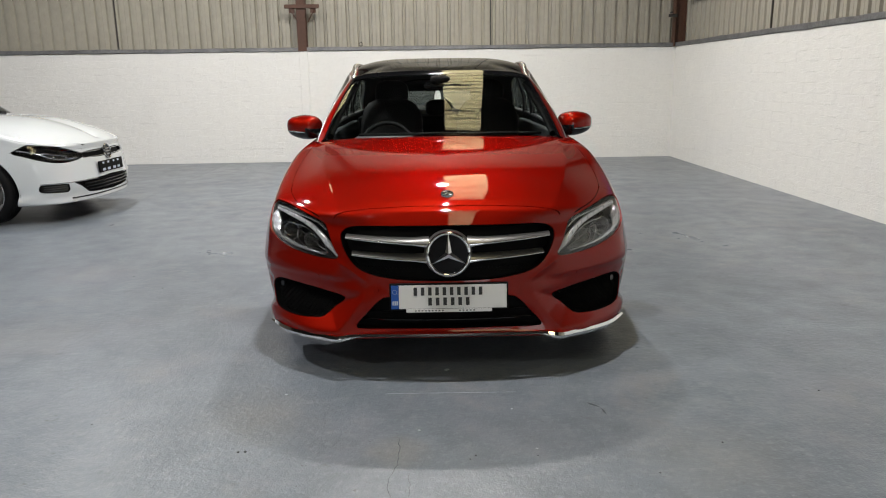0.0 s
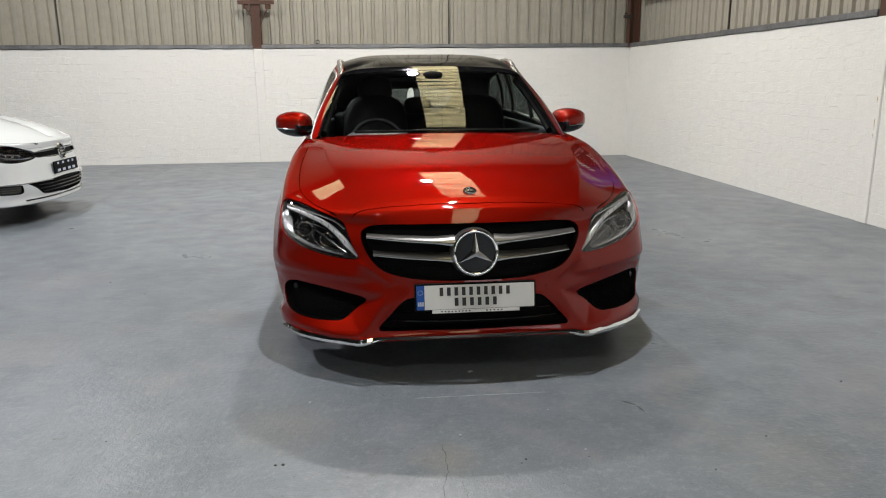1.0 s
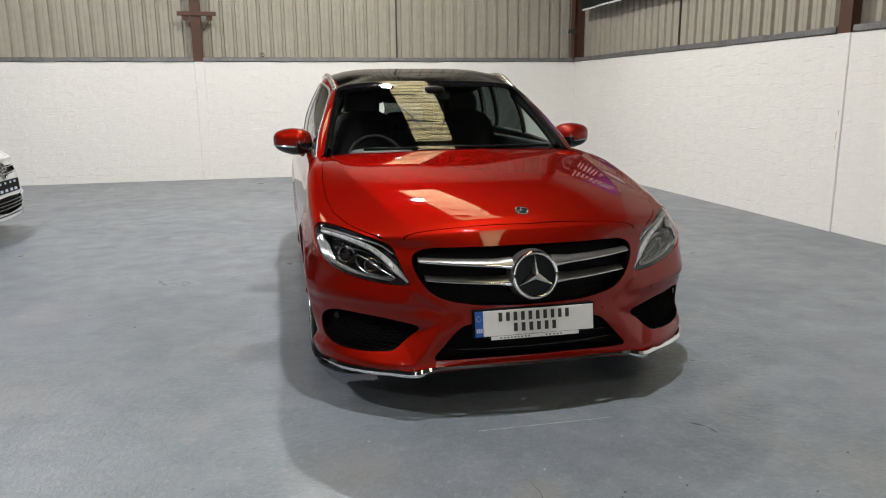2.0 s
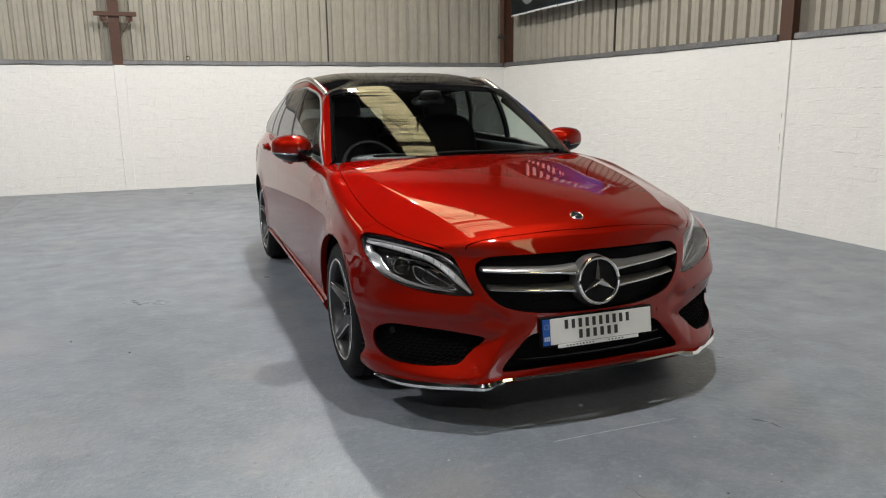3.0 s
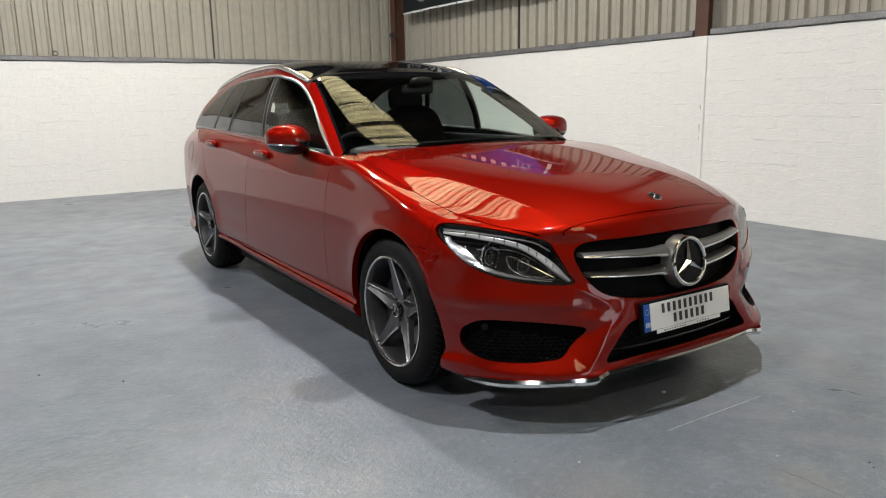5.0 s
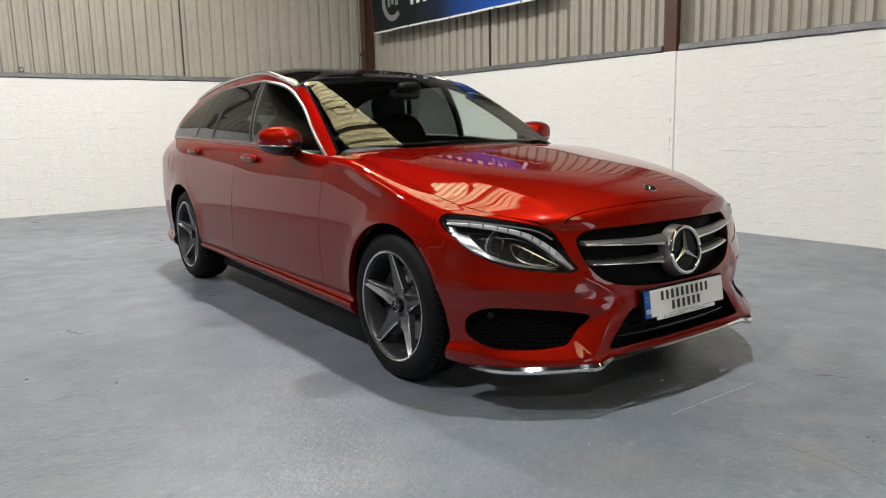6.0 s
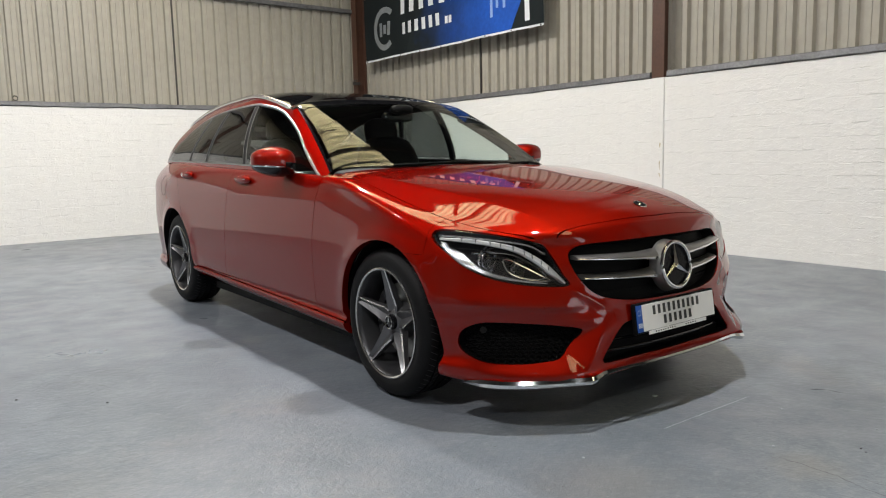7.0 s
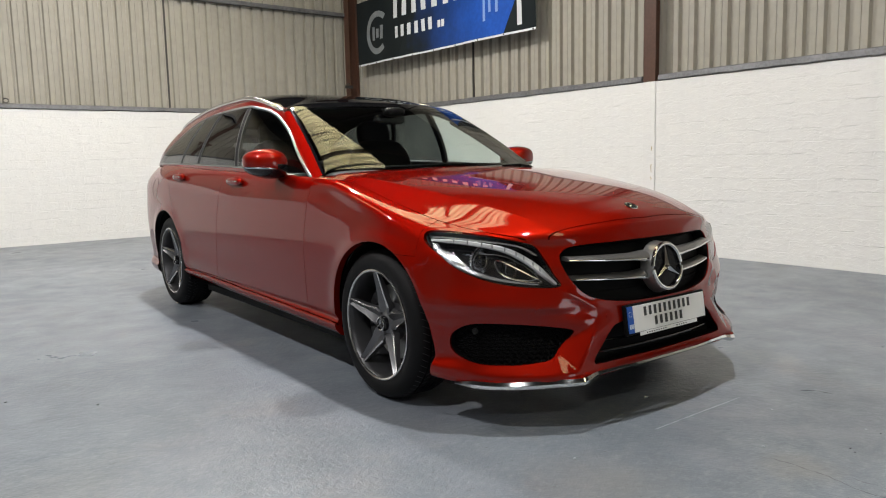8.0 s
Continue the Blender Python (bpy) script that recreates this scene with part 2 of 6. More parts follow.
# the front wall has a wide doorway to the yard, standing open
DOOR0, DOOR1, DOOR_H = 1.0, 3.5, 2.8
for nm, xa, xb in (("wall_front_west", LEFT, DOOR0), ("wall_front_east", DOOR1, RIGHT + .2)):
    tagged(box(nm, (xa, FRONT - 0.2, 0), (xb, FRONT, WALL_H), M_WALL), "white painted blockwork wall", "wall", kind="structure")
tagged(box("yard", (LEFT, FRONT - 30, -.15), (RIGHT + 10, FRONT - .21, -.02), M_FLASH), "grey concrete yard outside the doorway", "yard", kind="structure")


def cladding(name, p0, p1, z0, z1, inward, parent=None, pitch=0.185, sheet=6.1):
    """Box-profile sheets from p0 to p1, ribs standing inward."""
    a, b = Vector((*p0, 0)), Vector((*p1, 0))
    length, way, n = (b - a).length, (b - a).normalized(), Vector((*inward, 0))
    prof, s, k = [], 0.0, 0
    while s < length:
        prof += [(s, 0.0), (s + pitch * 0.19, 0.0), (s + pitch * 0.26, 0.042), (s + pitch * 0.56, 0.042), (s + pitch * 0.585, 0.036), (s + pitch * 0.61, 0.042), (s + pitch * 0.93, 0.042)]
        s += pitch
    prof = [q for q in prof if q[0] <= length]
    vs, fs = [], []
    for d, h in prof:
        p = a + way * d + n * h
        vs += [(p.x, p.y, z0), (p.x, p.y, z1)]
    for i in range(len(prof) - 1):
        fs.append((2 * i, 2 * i + 2, 2 * i + 3, 2 * i + 1))
    return mesh_ob(name, vs, fs, M_CLAD, parent)


for nm, p0, p1, n in (("cladding_back", (LEFT, BACK + 0.19), (RIGHT + .2, BACK + 0.19), (0, -1)),
                      ("cladding_right", (RIGHT + 0.19, FRONT - .06), (RIGHT + 0.19, BACK + .19), (-1, 0)),
                      ("cladding_left", (LEFT - 0.06, FRONT), (LEFT - 0.06, BACK), (1, 0)),
                      ("cladding_front_west", (LEFT, FRONT - 0.06), (DOOR0, FRONT - 0.06), (0, 1)),
                      ("cladding_front_over_door", (DOOR0, FRONT - 0.06), (DOOR1, FRONT - 0.06), (0, 1)),
                      ("cladding_front_east", (DOOR1, FRONT - 0.06), (RIGHT + .2, FRONT - 0.06), (0, 1))):
    tagged(cladding(nm, p0, p1, DOOR_H if "door" in nm else WALL_H + 0.03, 6.95 if "back" in nm or "front" in nm else EAVE + 0.1, n), "beige box-profile steel wall cladding", "cladding", kind="structure")

# flashing on top of the low walls: a dented strip on an uneven mortar bed


def flashing(name, p0, p1, inward):
    """A folded strip from p0 to p1 whose face looks inward; its lower edge is ragged."""
    rnd = random.Random(len(name))
    a, b, n = Vector((*p0, WALL_H)), Vector((*p1, WALL_H)), Vector((*inward, 0))
    count = int((b - a).length / .07)
    vs, fs, dent, low = [], [], 0.0, 0.0
    for i in range(count + 1):
        p = a.lerp(b, i / count)
        dent = .8 * dent + rnd.uniform(-.0022, .0022)
        low = .55 * low + rnd.uniform(-.006, .005)
        for out, up in ((-.10, .066), (.010 + dent, .066 + dent), (.016 + dent, .060 + dent), (.020 + dent * 1.5, .012 + low), (.012, .004 + low), (-.10, .004)):
            q = p + n * out
            vs.append((q.x, q.y, q.z + up))
    for i in range(count):
        fs += [(6 * i + k, 6 * i + (k + 1) % 6, 6 * i + 6 + (k + 1) % 6, 6 * i + 6 + k) for k in range(6)]
    fs += [tuple(range(6)), tuple(range(6 * count, 6 * count + 6))]
    return tagged(mesh_ob(name, vs, fs, M_FLASH), "dull grey galvanised flashing strip", "flashing", kind="structure")


flashing("flashing_back", (LEFT, BACK), (RIGHT - .03, BACK), (0, -1))
flashing("flashing_right", (RIGHT, 3.12), (RIGHT, BACK - .03), (-1, 0))
flashing("flashing_right_near", (RIGHT, FRONT), (RIGHT, 2.91), (-1, 0))

# roof in two slopes, with a translucent strip let in
SKY0, SKY1 = 0.15, 1.15


def roof_slab(name, x0, x1, material, y0=FRONT - 0.2, y1=BACK + 0.2, pitch=0.15):
    """Corrugated sheet whose ribs run down the slope."""
    n = int((y1 - y0) / pitch * 4)
    vs, fs = [], []
    for i in range(n + 1):
        y = y0 + (y1 - y0) * i / n
        h = 0.02 * math.sin(2 * math.pi * y / pitch)
        vs += [(x0, y, roof_z(x0) + h), (x1, y, roof_z(x1) + h)]
    for i in range(n):
        fs.append((2 * i, 2 * i + 1, 2 * i + 3, 2 * i + 2))
    return mesh_ob(name, vs, fs, material, smooth=True)


tagged(roof_slab("roof_east", SKY1, RIGHT + 0.2, M_ROOF), "grey corrugated roof sheets", "roof", kind="structure")
SKYA, SKYB = 2.0, 8.2
tagged(roof_slab("roof_light", SKY0, SKY1, M_SKYLIGHT, SKYA, SKYB), "yellowed translucent corrugated roof light", "roof light", kind="structure")
# the same roof lights again, further along the hall
SKYC, SKYD, SKYW = -8.4, -2.2, 6.2
WEST = (SKY0 - 4.4, SKY1 - 4.4)
for nm, xa, xb, ya, yb in (("roof_strip_middle", SKY0, SKY1, SKYD, SKYA), ("roof_strip_front", SKY0, SKY1, FRONT - .2, SKYC),
                           ("roof_west", LEFT - 0.2, RIDGE_X, None, None), ("roof_ridge", RIDGE_X, WEST[0], None, None), ("roof_middle", WEST[1], SKY0, None, None),
                           ("roof_west_back", *WEST, SKYB, BACK + .2), ("roof_west_front", *WEST, FRONT - .2, SKYW)):
    slab = roof_slab(nm, xa, xb, M_ROOF, ya, yb) if ya is not None else roof_slab(nm, xa, xb, M_ROOF)
    tagged(slab, "grey corrugated roof sheets", "roof", kind="structure")
for xa, xb, ya, yb in ((SKY0, SKY1, SKYC, SKYD), (*WEST, SKYW, SKYB)):
    tagged(roof_slab("roof_light_far", xa, xb, M_SKYLIGHT, ya, yb), "yellowed translucent corrugated roof light", "roof light", kind="structure")
tagged(roof_slab("roof_strip_back", SKY0, SKY1, M_ROOF, SKYB, BACK + .2), "grey corrugated roof sheets", "roof", kind="structure")

# ---- surfaces: spline skins that are cut into panels ----


class Skin:
    """A polygon sheet with a parameter pair and a normal at every vertex."""

    def __init__(self, v, uv, n, f):
        self.v, self.uv, self.n, self.f = v, uv, n, f


def spline_rows(ctrl, ts, mirror_start=True):
    """Cubic spline through ctrl[k] (k, ..., 3) at the real indices ts, along axis 0; mirrored across x = 0 at its start."""
    c = np.asarray(ctrl, float)
    n = len(c)
    if mirror_start:
        a = np.zeros((n, n))
        r = np.zeros_like(c)
        for k in range(1, n - 1):
            a[k, k - 1:k + 2] = 1, 4, 1
            r[k] = 3 * (c[k + 1] - c[k - 1])
        a[-1, -2:], r[-1] = (1, 2), 3 * (c[-1] - c[-2])
        a[0, 0] = 1
        r[0] = (c[1] - c[0]) * np.array([1.0, 0, 0])
        m = np.linalg.solve(a, r.reshape(n, -1)).reshape(c.shape)
    else:
        e = np.concatenate([2 * c[:1] - c[1:2], c, 2 * c[-1:] - c[-2:-1]])
        m = (e[2:] - e[:-2]) / 2
    i = np.clip(np.floor(ts).astype(int), 0, n - 2)
    t = (ts - i).reshape((-1,) + (1,) * (c.ndim - 1))
    p0, p1, m0, m1 = c[i], c[i + 1], m[i], m[i + 1]
    return p0 * (1 + 2 * t) * (1 - t) ** 2 + m0 * t * (1 - t) ** 2 + p1 * t ** 2 * (3 - 2 * t) + m1 * t ** 2 * (t - 1)


def grid_skin(net, us, vs, bend=None):
    """A skin over the control net (stations, levels, 3), at parameters us and vs."""
    rows = spline_rows(net, us)
    pts = np.swapaxes(spline_rows(np.swapaxes(rows, 0, 1), vs, False), 0, 1)
    uu, vv = np.meshgrid(us, vs, indexing="ij")
    if bend:
        pts = bend(pts, uu, vv)
    du, dv = np.gradient(pts, us, axis=0), np.gradient(pts, vs, axis=1)
    n = np.cross(du, dv)
    n /= np.linalg.norm(n, axis=2, keepdims=True) + 1e-12
    nu, nv = len(us), len(vs)
    k = np.arange(nu * nv).reshape(nu, nv)
    f = np.stack([k[:-1, :-1], k[1:, :-1], k[1:, 1:], k[:-1, 1:]], -1).reshape(-1, 4)
    return Skin(pts.reshape(-1, 3), np.stack([uu, vv], -1).reshape(-1, 2), n.reshape(-1, 3), [list(q) for q in f])


def clip(s, fn):
    """The part of the skin where fn(points, params) > 0, cut cleanly along fn = 0."""
    val = fn(s.v, s.uv)
    keep = val > 0
    if keep.all():
        return s
    cut = {}
    for f in s.f:
        for a, b in zip(f, f[1:] + f[:1]):
            if keep[a] != keep[b]:
                cut.setdefault((min(a, b), max(a, b)), len(cut))
    if cut:
        e = np.array(list(cut))
        lo, hi = np.where(keep[e[:, 0]], e[:, 0], e[:, 1]), np.where(keep[e[:, 0]], e[:, 1], e[:, 0])
        t0, t1 = np.zeros(len(e)), np.ones(len(e))
        for _ in range(9):
            tm = (t0 + t1) / 2
            w = tm[:, None]
            ok = fn(s.v[lo] * (1 - w) + s.v[hi] * w, s.uv[lo] * (1 - w) + s.uv[hi] * w) > 0
            t0, t1 = np.where(ok, tm, t0), np.where(ok, t1, tm)
        w = t0[:, None]
        nv, nuv, nn = (x[lo] * (1 - w) + x[hi] * w for x in (s.v, s.uv, s.n))
        v, uv, n = np.concatenate([s.v, nv]), np.concatenate([s.uv, nuv]), np.concatenate([s.n, nn])
    else:
        v, uv, n = s.v, s.uv, s.n
    base, faces = len(s.v), []
    for f in s.f:
        g = []
        for a, b in zip(f, f[1:] + f[:1]):
            if keep[a]:
                g.append(a)
            if keep[a] != keep[b]:
                g.append(base + cut[(min(a, b), max(a, b))])
        if len(g) > 2:
            faces.append(g)
    used = np.zeros(len(v), bool)
    for f in faces:
        used[f] = True
    idx = np.cumsum(used) - 1
    return Skin(v[used], uv[used], n[used], [[int(idx[a]) for a in f] for f in faces])


def mirrored(s):
    k = np.array([-1.0, 1, 1])
    return Skin(s.v * k, s.uv.copy(), s.n * k, [f[::-1] for f in s.f])


def both(s):
    """A half skin joined with its mirror image along x = 0."""
    m = mirrored(s)
    mid = {}
    for i, p in enumerate(s.v):
        if abs(p[0]) < 1e-4:
            mid[i] = i
    off, remap, extra = len(s.v), {}, []
    for i in range(len(m.v)):
        if i in mid:
            remap[i] = i
        else:
            remap[i] = off + len(extra)
            extra.append(i)
    return Skin(np.concatenate([s.v, m.v[extra]]), np.concatenate([s.uv, m.uv[extra]]), np.concatenate([s.n, m.n[extra]]),
                s.f + [[remap[a] for a in f] for f in m.f])


def offset(s, d):
    return Skin(s.v - s.n * d, s.uv, s.n, s.f)


def skin_ob(name, s, material, parent, label="", thick=0.0, inner=None, dark_rim=False):
    """An object from a skin; with thick it gets turned-in edges and a back of the inner material."""
    v, n, f = [s.v], [s.n], [list(q) for q in s.f]
    mats = [0] * len(f)
    if thick:
        edges = {}
        for q in s.f:
            for a, b in zip(q, q[1:] + q[:1]):
                if (b, a) in edges:
                    edges[(b, a)] = False
                else:
                    edges[(a, b)] = True
        rim = [e for e, free in edges.items() if free]
        back = len(s.v)
        v.append(s.v - s.n * thick)
        n.append(-s.n)
        f += [[back + a for a in q[::-1]] for q in s.f]
        mats += [1] * len(s.f)
        ra = np.array(rim)
        if len(ra):
            pa, pb = s.v[ra[:, 0]], s.v[ra[:, 1]]
            rn = np.cross(pb - pa, s.n[ra[:, 0]])
            rn /= np.linalg.norm(rn, axis=1, keepdims=True) + 1e-12
            st = 2 * back
            k = len(ra)
            v += [pa, pb, pb - s.n[ra[:, 1]] * thick, pa - s.n[ra[:, 0]] * thick]
            n += [rn] * 4
            f += [[st + i, st + 3 * k + i, st + 2 * k + i, st + k + i] for i in range(k)]
            mats += [1 if dark_rim else 0] * k
    v, n = np.concatenate(v), np.concatenate(n)
    me = bpy.data.meshes.new(name)
    me.from_pydata(v.tolist(), [], f)
    me.materials.append(material)
    if thick:
        me.materials.append(inner or M_BLACK)
    me.polygons.foreach_set("material_index", mats)
    me.polygons.foreach_set("use_smooth", [True] * len(me.polygons))
    n = n / (np.linalg.norm(n, axis=1, keepdims=True) + 1e-12)
    me.normals_split_custom_set_from_vertices(n.tolist())
    ob = new(name, me)
    ob.parent = parent
    if label:
        tagged(ob, label)
    return ob


def smooth_loop(pts, per=12, closed=True):
    """A Catmull-Rom curve through 2D or 3D points."""
    p = np.asarray(pts, float)
    n = len(p)
    out = []
    for i in range(n if closed else n - 1):
        a = p[(i - 1) % n] if closed or i else 2 * p[0] - p[1]
        b, c = p[i], p[(i + 1) % n]
        d = p[(i + 2) % n] if closed or i < n - 2 else 2 * p[-1] - p[-2]
        for t in np.arange(per) / per:
            out.append(0.5 * (2 * b + (c - a) * t + (2 * a - 5 * b + 4 * c - d) * t ** 2 + (3 * b - a - 3 * c + d) * t ** 3))
    if not closed:
        out.append(p[-1])
    return np.array(out)


def inside(pts, axes, rounded=True):
    """fn for clip: signed distance into the outline, seen along the third axis; |x| is used."""
    loop = smooth_loop(pts, 10) if rounded else np.asarray(pts, float)
    a, b = loop, np.roll(loop, -1, 0)

    def fn(v, uv):
        q = np.abs(v[:, axes[0]]) if axes[0] == 0 else v[:, axes[0]]
        p = np.stack([q, v[:, axes[1]]], 1)
        ab = b - a
        ap = p[:, None] - a[None]
        t = np.clip((ap * ab).sum(2) / ((ab * ab).sum(1) + 1e-15), 0, 1)
        d = np.sqrt(((ap - t[..., None] * ab) ** 2).sum(2)).min(1)
        up = (a[None, :, 1] > p[:, None, 1]) != (b[None, :, 1] > p[:, None, 1])
        den = np.where(np.abs(b[:, 1] - a[:, 1]) < 1e-12, 1e-12, b[:, 1] - a[:, 1])
        cross = (p[:, None, 0] < (b[:, 0] - a[:, 0]) * (p[:, None, 1] - a[None, :, 1]) / den + a[:, 0]) & up
        return np.where(cross.sum(1) % 2 == 1, d, -d)
    return fn


def all_of(*fns):
    return lambda v, uv: np.min([f(v, uv) for f in fns], axis=0)


def any_of(*fns):
    return lambda v, uv: np.max([f(v, uv) for f in fns], axis=0)


def no(fn, gap=0.0):
    return lambda v, uv: -fn(v, uv) - gap


def grown(fn, d):
    return lambda v, uv: fn(v, uv) + d


def tube(name, path, r, material, parent=None, label="", closed=False, sides=10, squash=None, caps=True):
    """A rod of radius r (number or one per point) along the path; squash scales it along z."""
    p = np.asarray(path, float)
    n = len(p)
    rad = np.full(n, r) if np.isscalar(r) else np.asarray(r, float)
    tan = np.roll(p, -1, 0) - np.roll(p, 1, 0) if closed else np.gradient(p, axis=0)
    tan /= np.linalg.norm(tan, axis=1, keepdims=True) + 1e-12
    up = np.array([0, 0, 1.0]) if abs(tan[:, 2]).mean() < 0.9 else np.array([0, 1.0, 0])
    vs, fs = [], []
    for i in range(n):
        side = np.cross(tan[i], up)
        side /= np.linalg.norm(side) + 1e-12
        w = np.cross(side, tan[i])
        for k in range(sides):
            a = 2 * math.pi * k / sides
            vs.append(p[i] + rad[i] * (math.cos(a) * side + math.sin(a) * w * (squash or 1)))
    for i in range(n if closed else n - 1):
        j = (i + 1) % n
        for k in range(sides):
            l = (k + 1) % sides
            fs.append((i * sides + k, i * sides + l, j * sides + l, j * sides + k))
    if caps and not closed:
        fs += [tuple(range(sides))[::-1], tuple(range((n - 1) * sides, n * sides))]
    return mesh_ob(name, vs, fs, material, parent, label, smooth=True)


def lathe(name, prof, material, parent=None, label="", seg=64, close=False):
    """prof of (radius, x) turned round the x axis."""
    vs, fs, m = [], [], len(prof)
    for k in range(seg):
        a = 2 * math.pi * k / seg
        vs += [(x, r * math.cos(a), r * math.sin(a)) for r, x in prof]
    for k in range(seg):
        l = (k + 1) % seg
        for i in range(m if close else m - 1):
            j = (i + 1) % m
            fs.append((k * m + i, l * m + i, l * m + j, k * m + j))
    return mesh_ob(name, vs, fs, material, parent, label, smooth=True)


# ---- car materials ----
M_PAINT = mat("red_metallic_paint", (0.245, 0.0068, 0.0022), 0.53, 0.86, 0.05, 500, coat=1.0, spec=0.0)
M_PAINT.node_tree.nodes["Principled BSDF"].inputs["Specular Tint"].default_value = (0.34, 0.016, 0.005, 1)
M_PAINT.node_tree.nodes["Principled BSDF"].inputs["Coat IOR"].default_value = 1.46
M_BLACK = mat("black_plastic", (0.003, 0.003, 0.0033), 0.6, 0, 0.3, 40, spec=0.12)
M_GLOSSBLACK = mat("gloss_black", (0.006, 0.006, 0.007), 0.06, 0, 0.2, 30)
M_PILLAR = mat("satin_black_trim", (0.010, 0.010, 0.011), 0.45, 0, 0.2, 30, spec=0.3)
M_ROOFGLASS = mat("black_roof_glass", (0.004, 0.004, 0.005), 0.03, 0, 0.2, 8)
M_CHROME = mat("chrome", (0.82, 0.82, 0.82), 0.08, 1.0, 0.04, 30)
M_SATIN = mat("satin_silver", (0.62, 0.61, 0.59), 0.26, 1.0, 0.06, 40)
M_SILVER = mat("satin_silver_paint", (0.30, 0.295, 0.285), 0.30, 0.85, 0.08, 40)
M_TRIM = mat("brushed_window_trim", (0.34, 0.34, 0.335), 0.42, 0.9, 0.06, 40)
M_TYRE = mat("tyre_rubber", (0.005, 0.005, 0.0055), 0.62, 0, 0.3, 25, 0.1, 120, spec=0.18)
M_RIMDARK = mat("grey_painted_alloy", (0.15, 0.15, 0.155), 0.32, 0.75, 0.1, 30)
M_BARREL = mat("dark_alloy_barrel", (0.055, 0.055, 0.058), 0.38, 0.6, 0.15, 20)
M_RIM = mat("machined_alloy", (0.66, 0.65, 0.63), 0.22, 1.0, 0.05, 60)
M_DISC = mat("brake_steel", (0.36, 0.35, 0.33), 0.4, 1.0, 0.2, 30)
M_GLASS = pane("windscreen_glass", (0.82, 0.89, 0.86))
M_TINT = pane("side_glass", (0.11, 0.122, 0.12))
M_LENS = pane("headlamp_lens", (0.95, 0.96, 0.97), gloss=0.09)
M_SEAT = mat("black_leather", (0.0045, 0.0045, 0.005), 0.55, 0, 0.3, 30, 0.15, 90, spec=0.2)
M_DASH = mat("dark_dashboard", (0.070, 0.078, 0.082), 0.6, 0, 0.3, 20, 0.1, 150, spec=0.2)
M_PLATE = mat("white_plate", (0.80, 0.80, 0.79), 0.4, 0, 0.04, 20)
M_INK = mat("black_ink", (0.035, 0.035, 0.037), 0.5, 0, 0.2, 30)
M_BLUE = mat("blue_band", (0.01, 0.09, 0.42), 0.4, 0, 0.1, 30)
M_REFL = mat("lamp_reflector", (0.55, 0.56, 0.57), 0.15, 1.0, 0.1, 30)
M_LAMPDARK = mat("lamp_bezel", (0.025, 0.025, 0.027), 0.25, 0, 0.2, 30)

# ---- the red estate car: nose towards -y, centred on x = 0 ----
FRONT_AXLE, REAR_AXLE, AXLE_Z, TYRE_R = 0.785, 3.63, 0.327, 0.327
# plan outline at the widest height, from the nose round to the tail
PLAN = [(0, -.048), (.26, -.030), (.50, .045), (.70, .145), (.838, .25), (.902, .42), (.916, .75), (.904, 1.08),
        (.900, 1.45), (.902, 2.4), (.903, 3.2), (.900, 3.75), (.865, 4.2), (.77, 4.48), (.45, 4.62), (0, 4.65)]
# the shoulder: hood edge, wing top and belt line
SHOULDER = [(0, .030, .748), (.26, .048, .745), (.505, .112, .736), (.665, .235, .742), (.785, .375, .752), (.842, .50, .770),
            (.862, .78, .835), (.854, 1.06, .902), (.834, 1.42, .944), (.828, 2.4, .975), (.822, 3.2, 1.0), (.80, 3.75, 1.02),
            (.75, 4.15, 1.03), (.66, 4.38, 1.03), (.40, 4.52, 1.0), (0, 4.56, 1.0)]
# hood centre line that each station runs up to
RIDGE = [(.125, .809), (.19, .833), (.32, .868), (.50, .900), (.70, .930), (.87, .951), (1.02, .967), (1.17, .981), (1.31, .993), (1.44, 1.002)]
# how each level lies between the sill and the shoulder: height share and inset, nose and side
NOSE_UP, NOSE_IN = [0, .015, .12, .29, .47, .63, .77, .90], [.04, .0, .004, -.012, .0, .012, .026, .05]
LOW_FLARE = [0, .012, .078, .052, .016]
SIDE_UP, SIDE_IN = [0, .022, .087, .145, .30, .50, .683, .852], [.10, .03, .006, .032, .014, .001, .005, .0245]
# edge of the pointed recess round each side intake
RECESS = [(.385, .388), (.47, .408), (.62, .430), (.80, .442), (.90, .42), (.90, .24), (.80, .228), (.62, .224), (.505, .226), (.45, .285)]
# lean of the side in degrees (positive looks up), by height
LEAN_Z, LEAN_DEG = [.20, .33, .45, .56, .64, .70, .76, .82, .90, 1.06], [-5, -5, -4.5, -2, 2, 5.5, 8, 11, 22, 26]


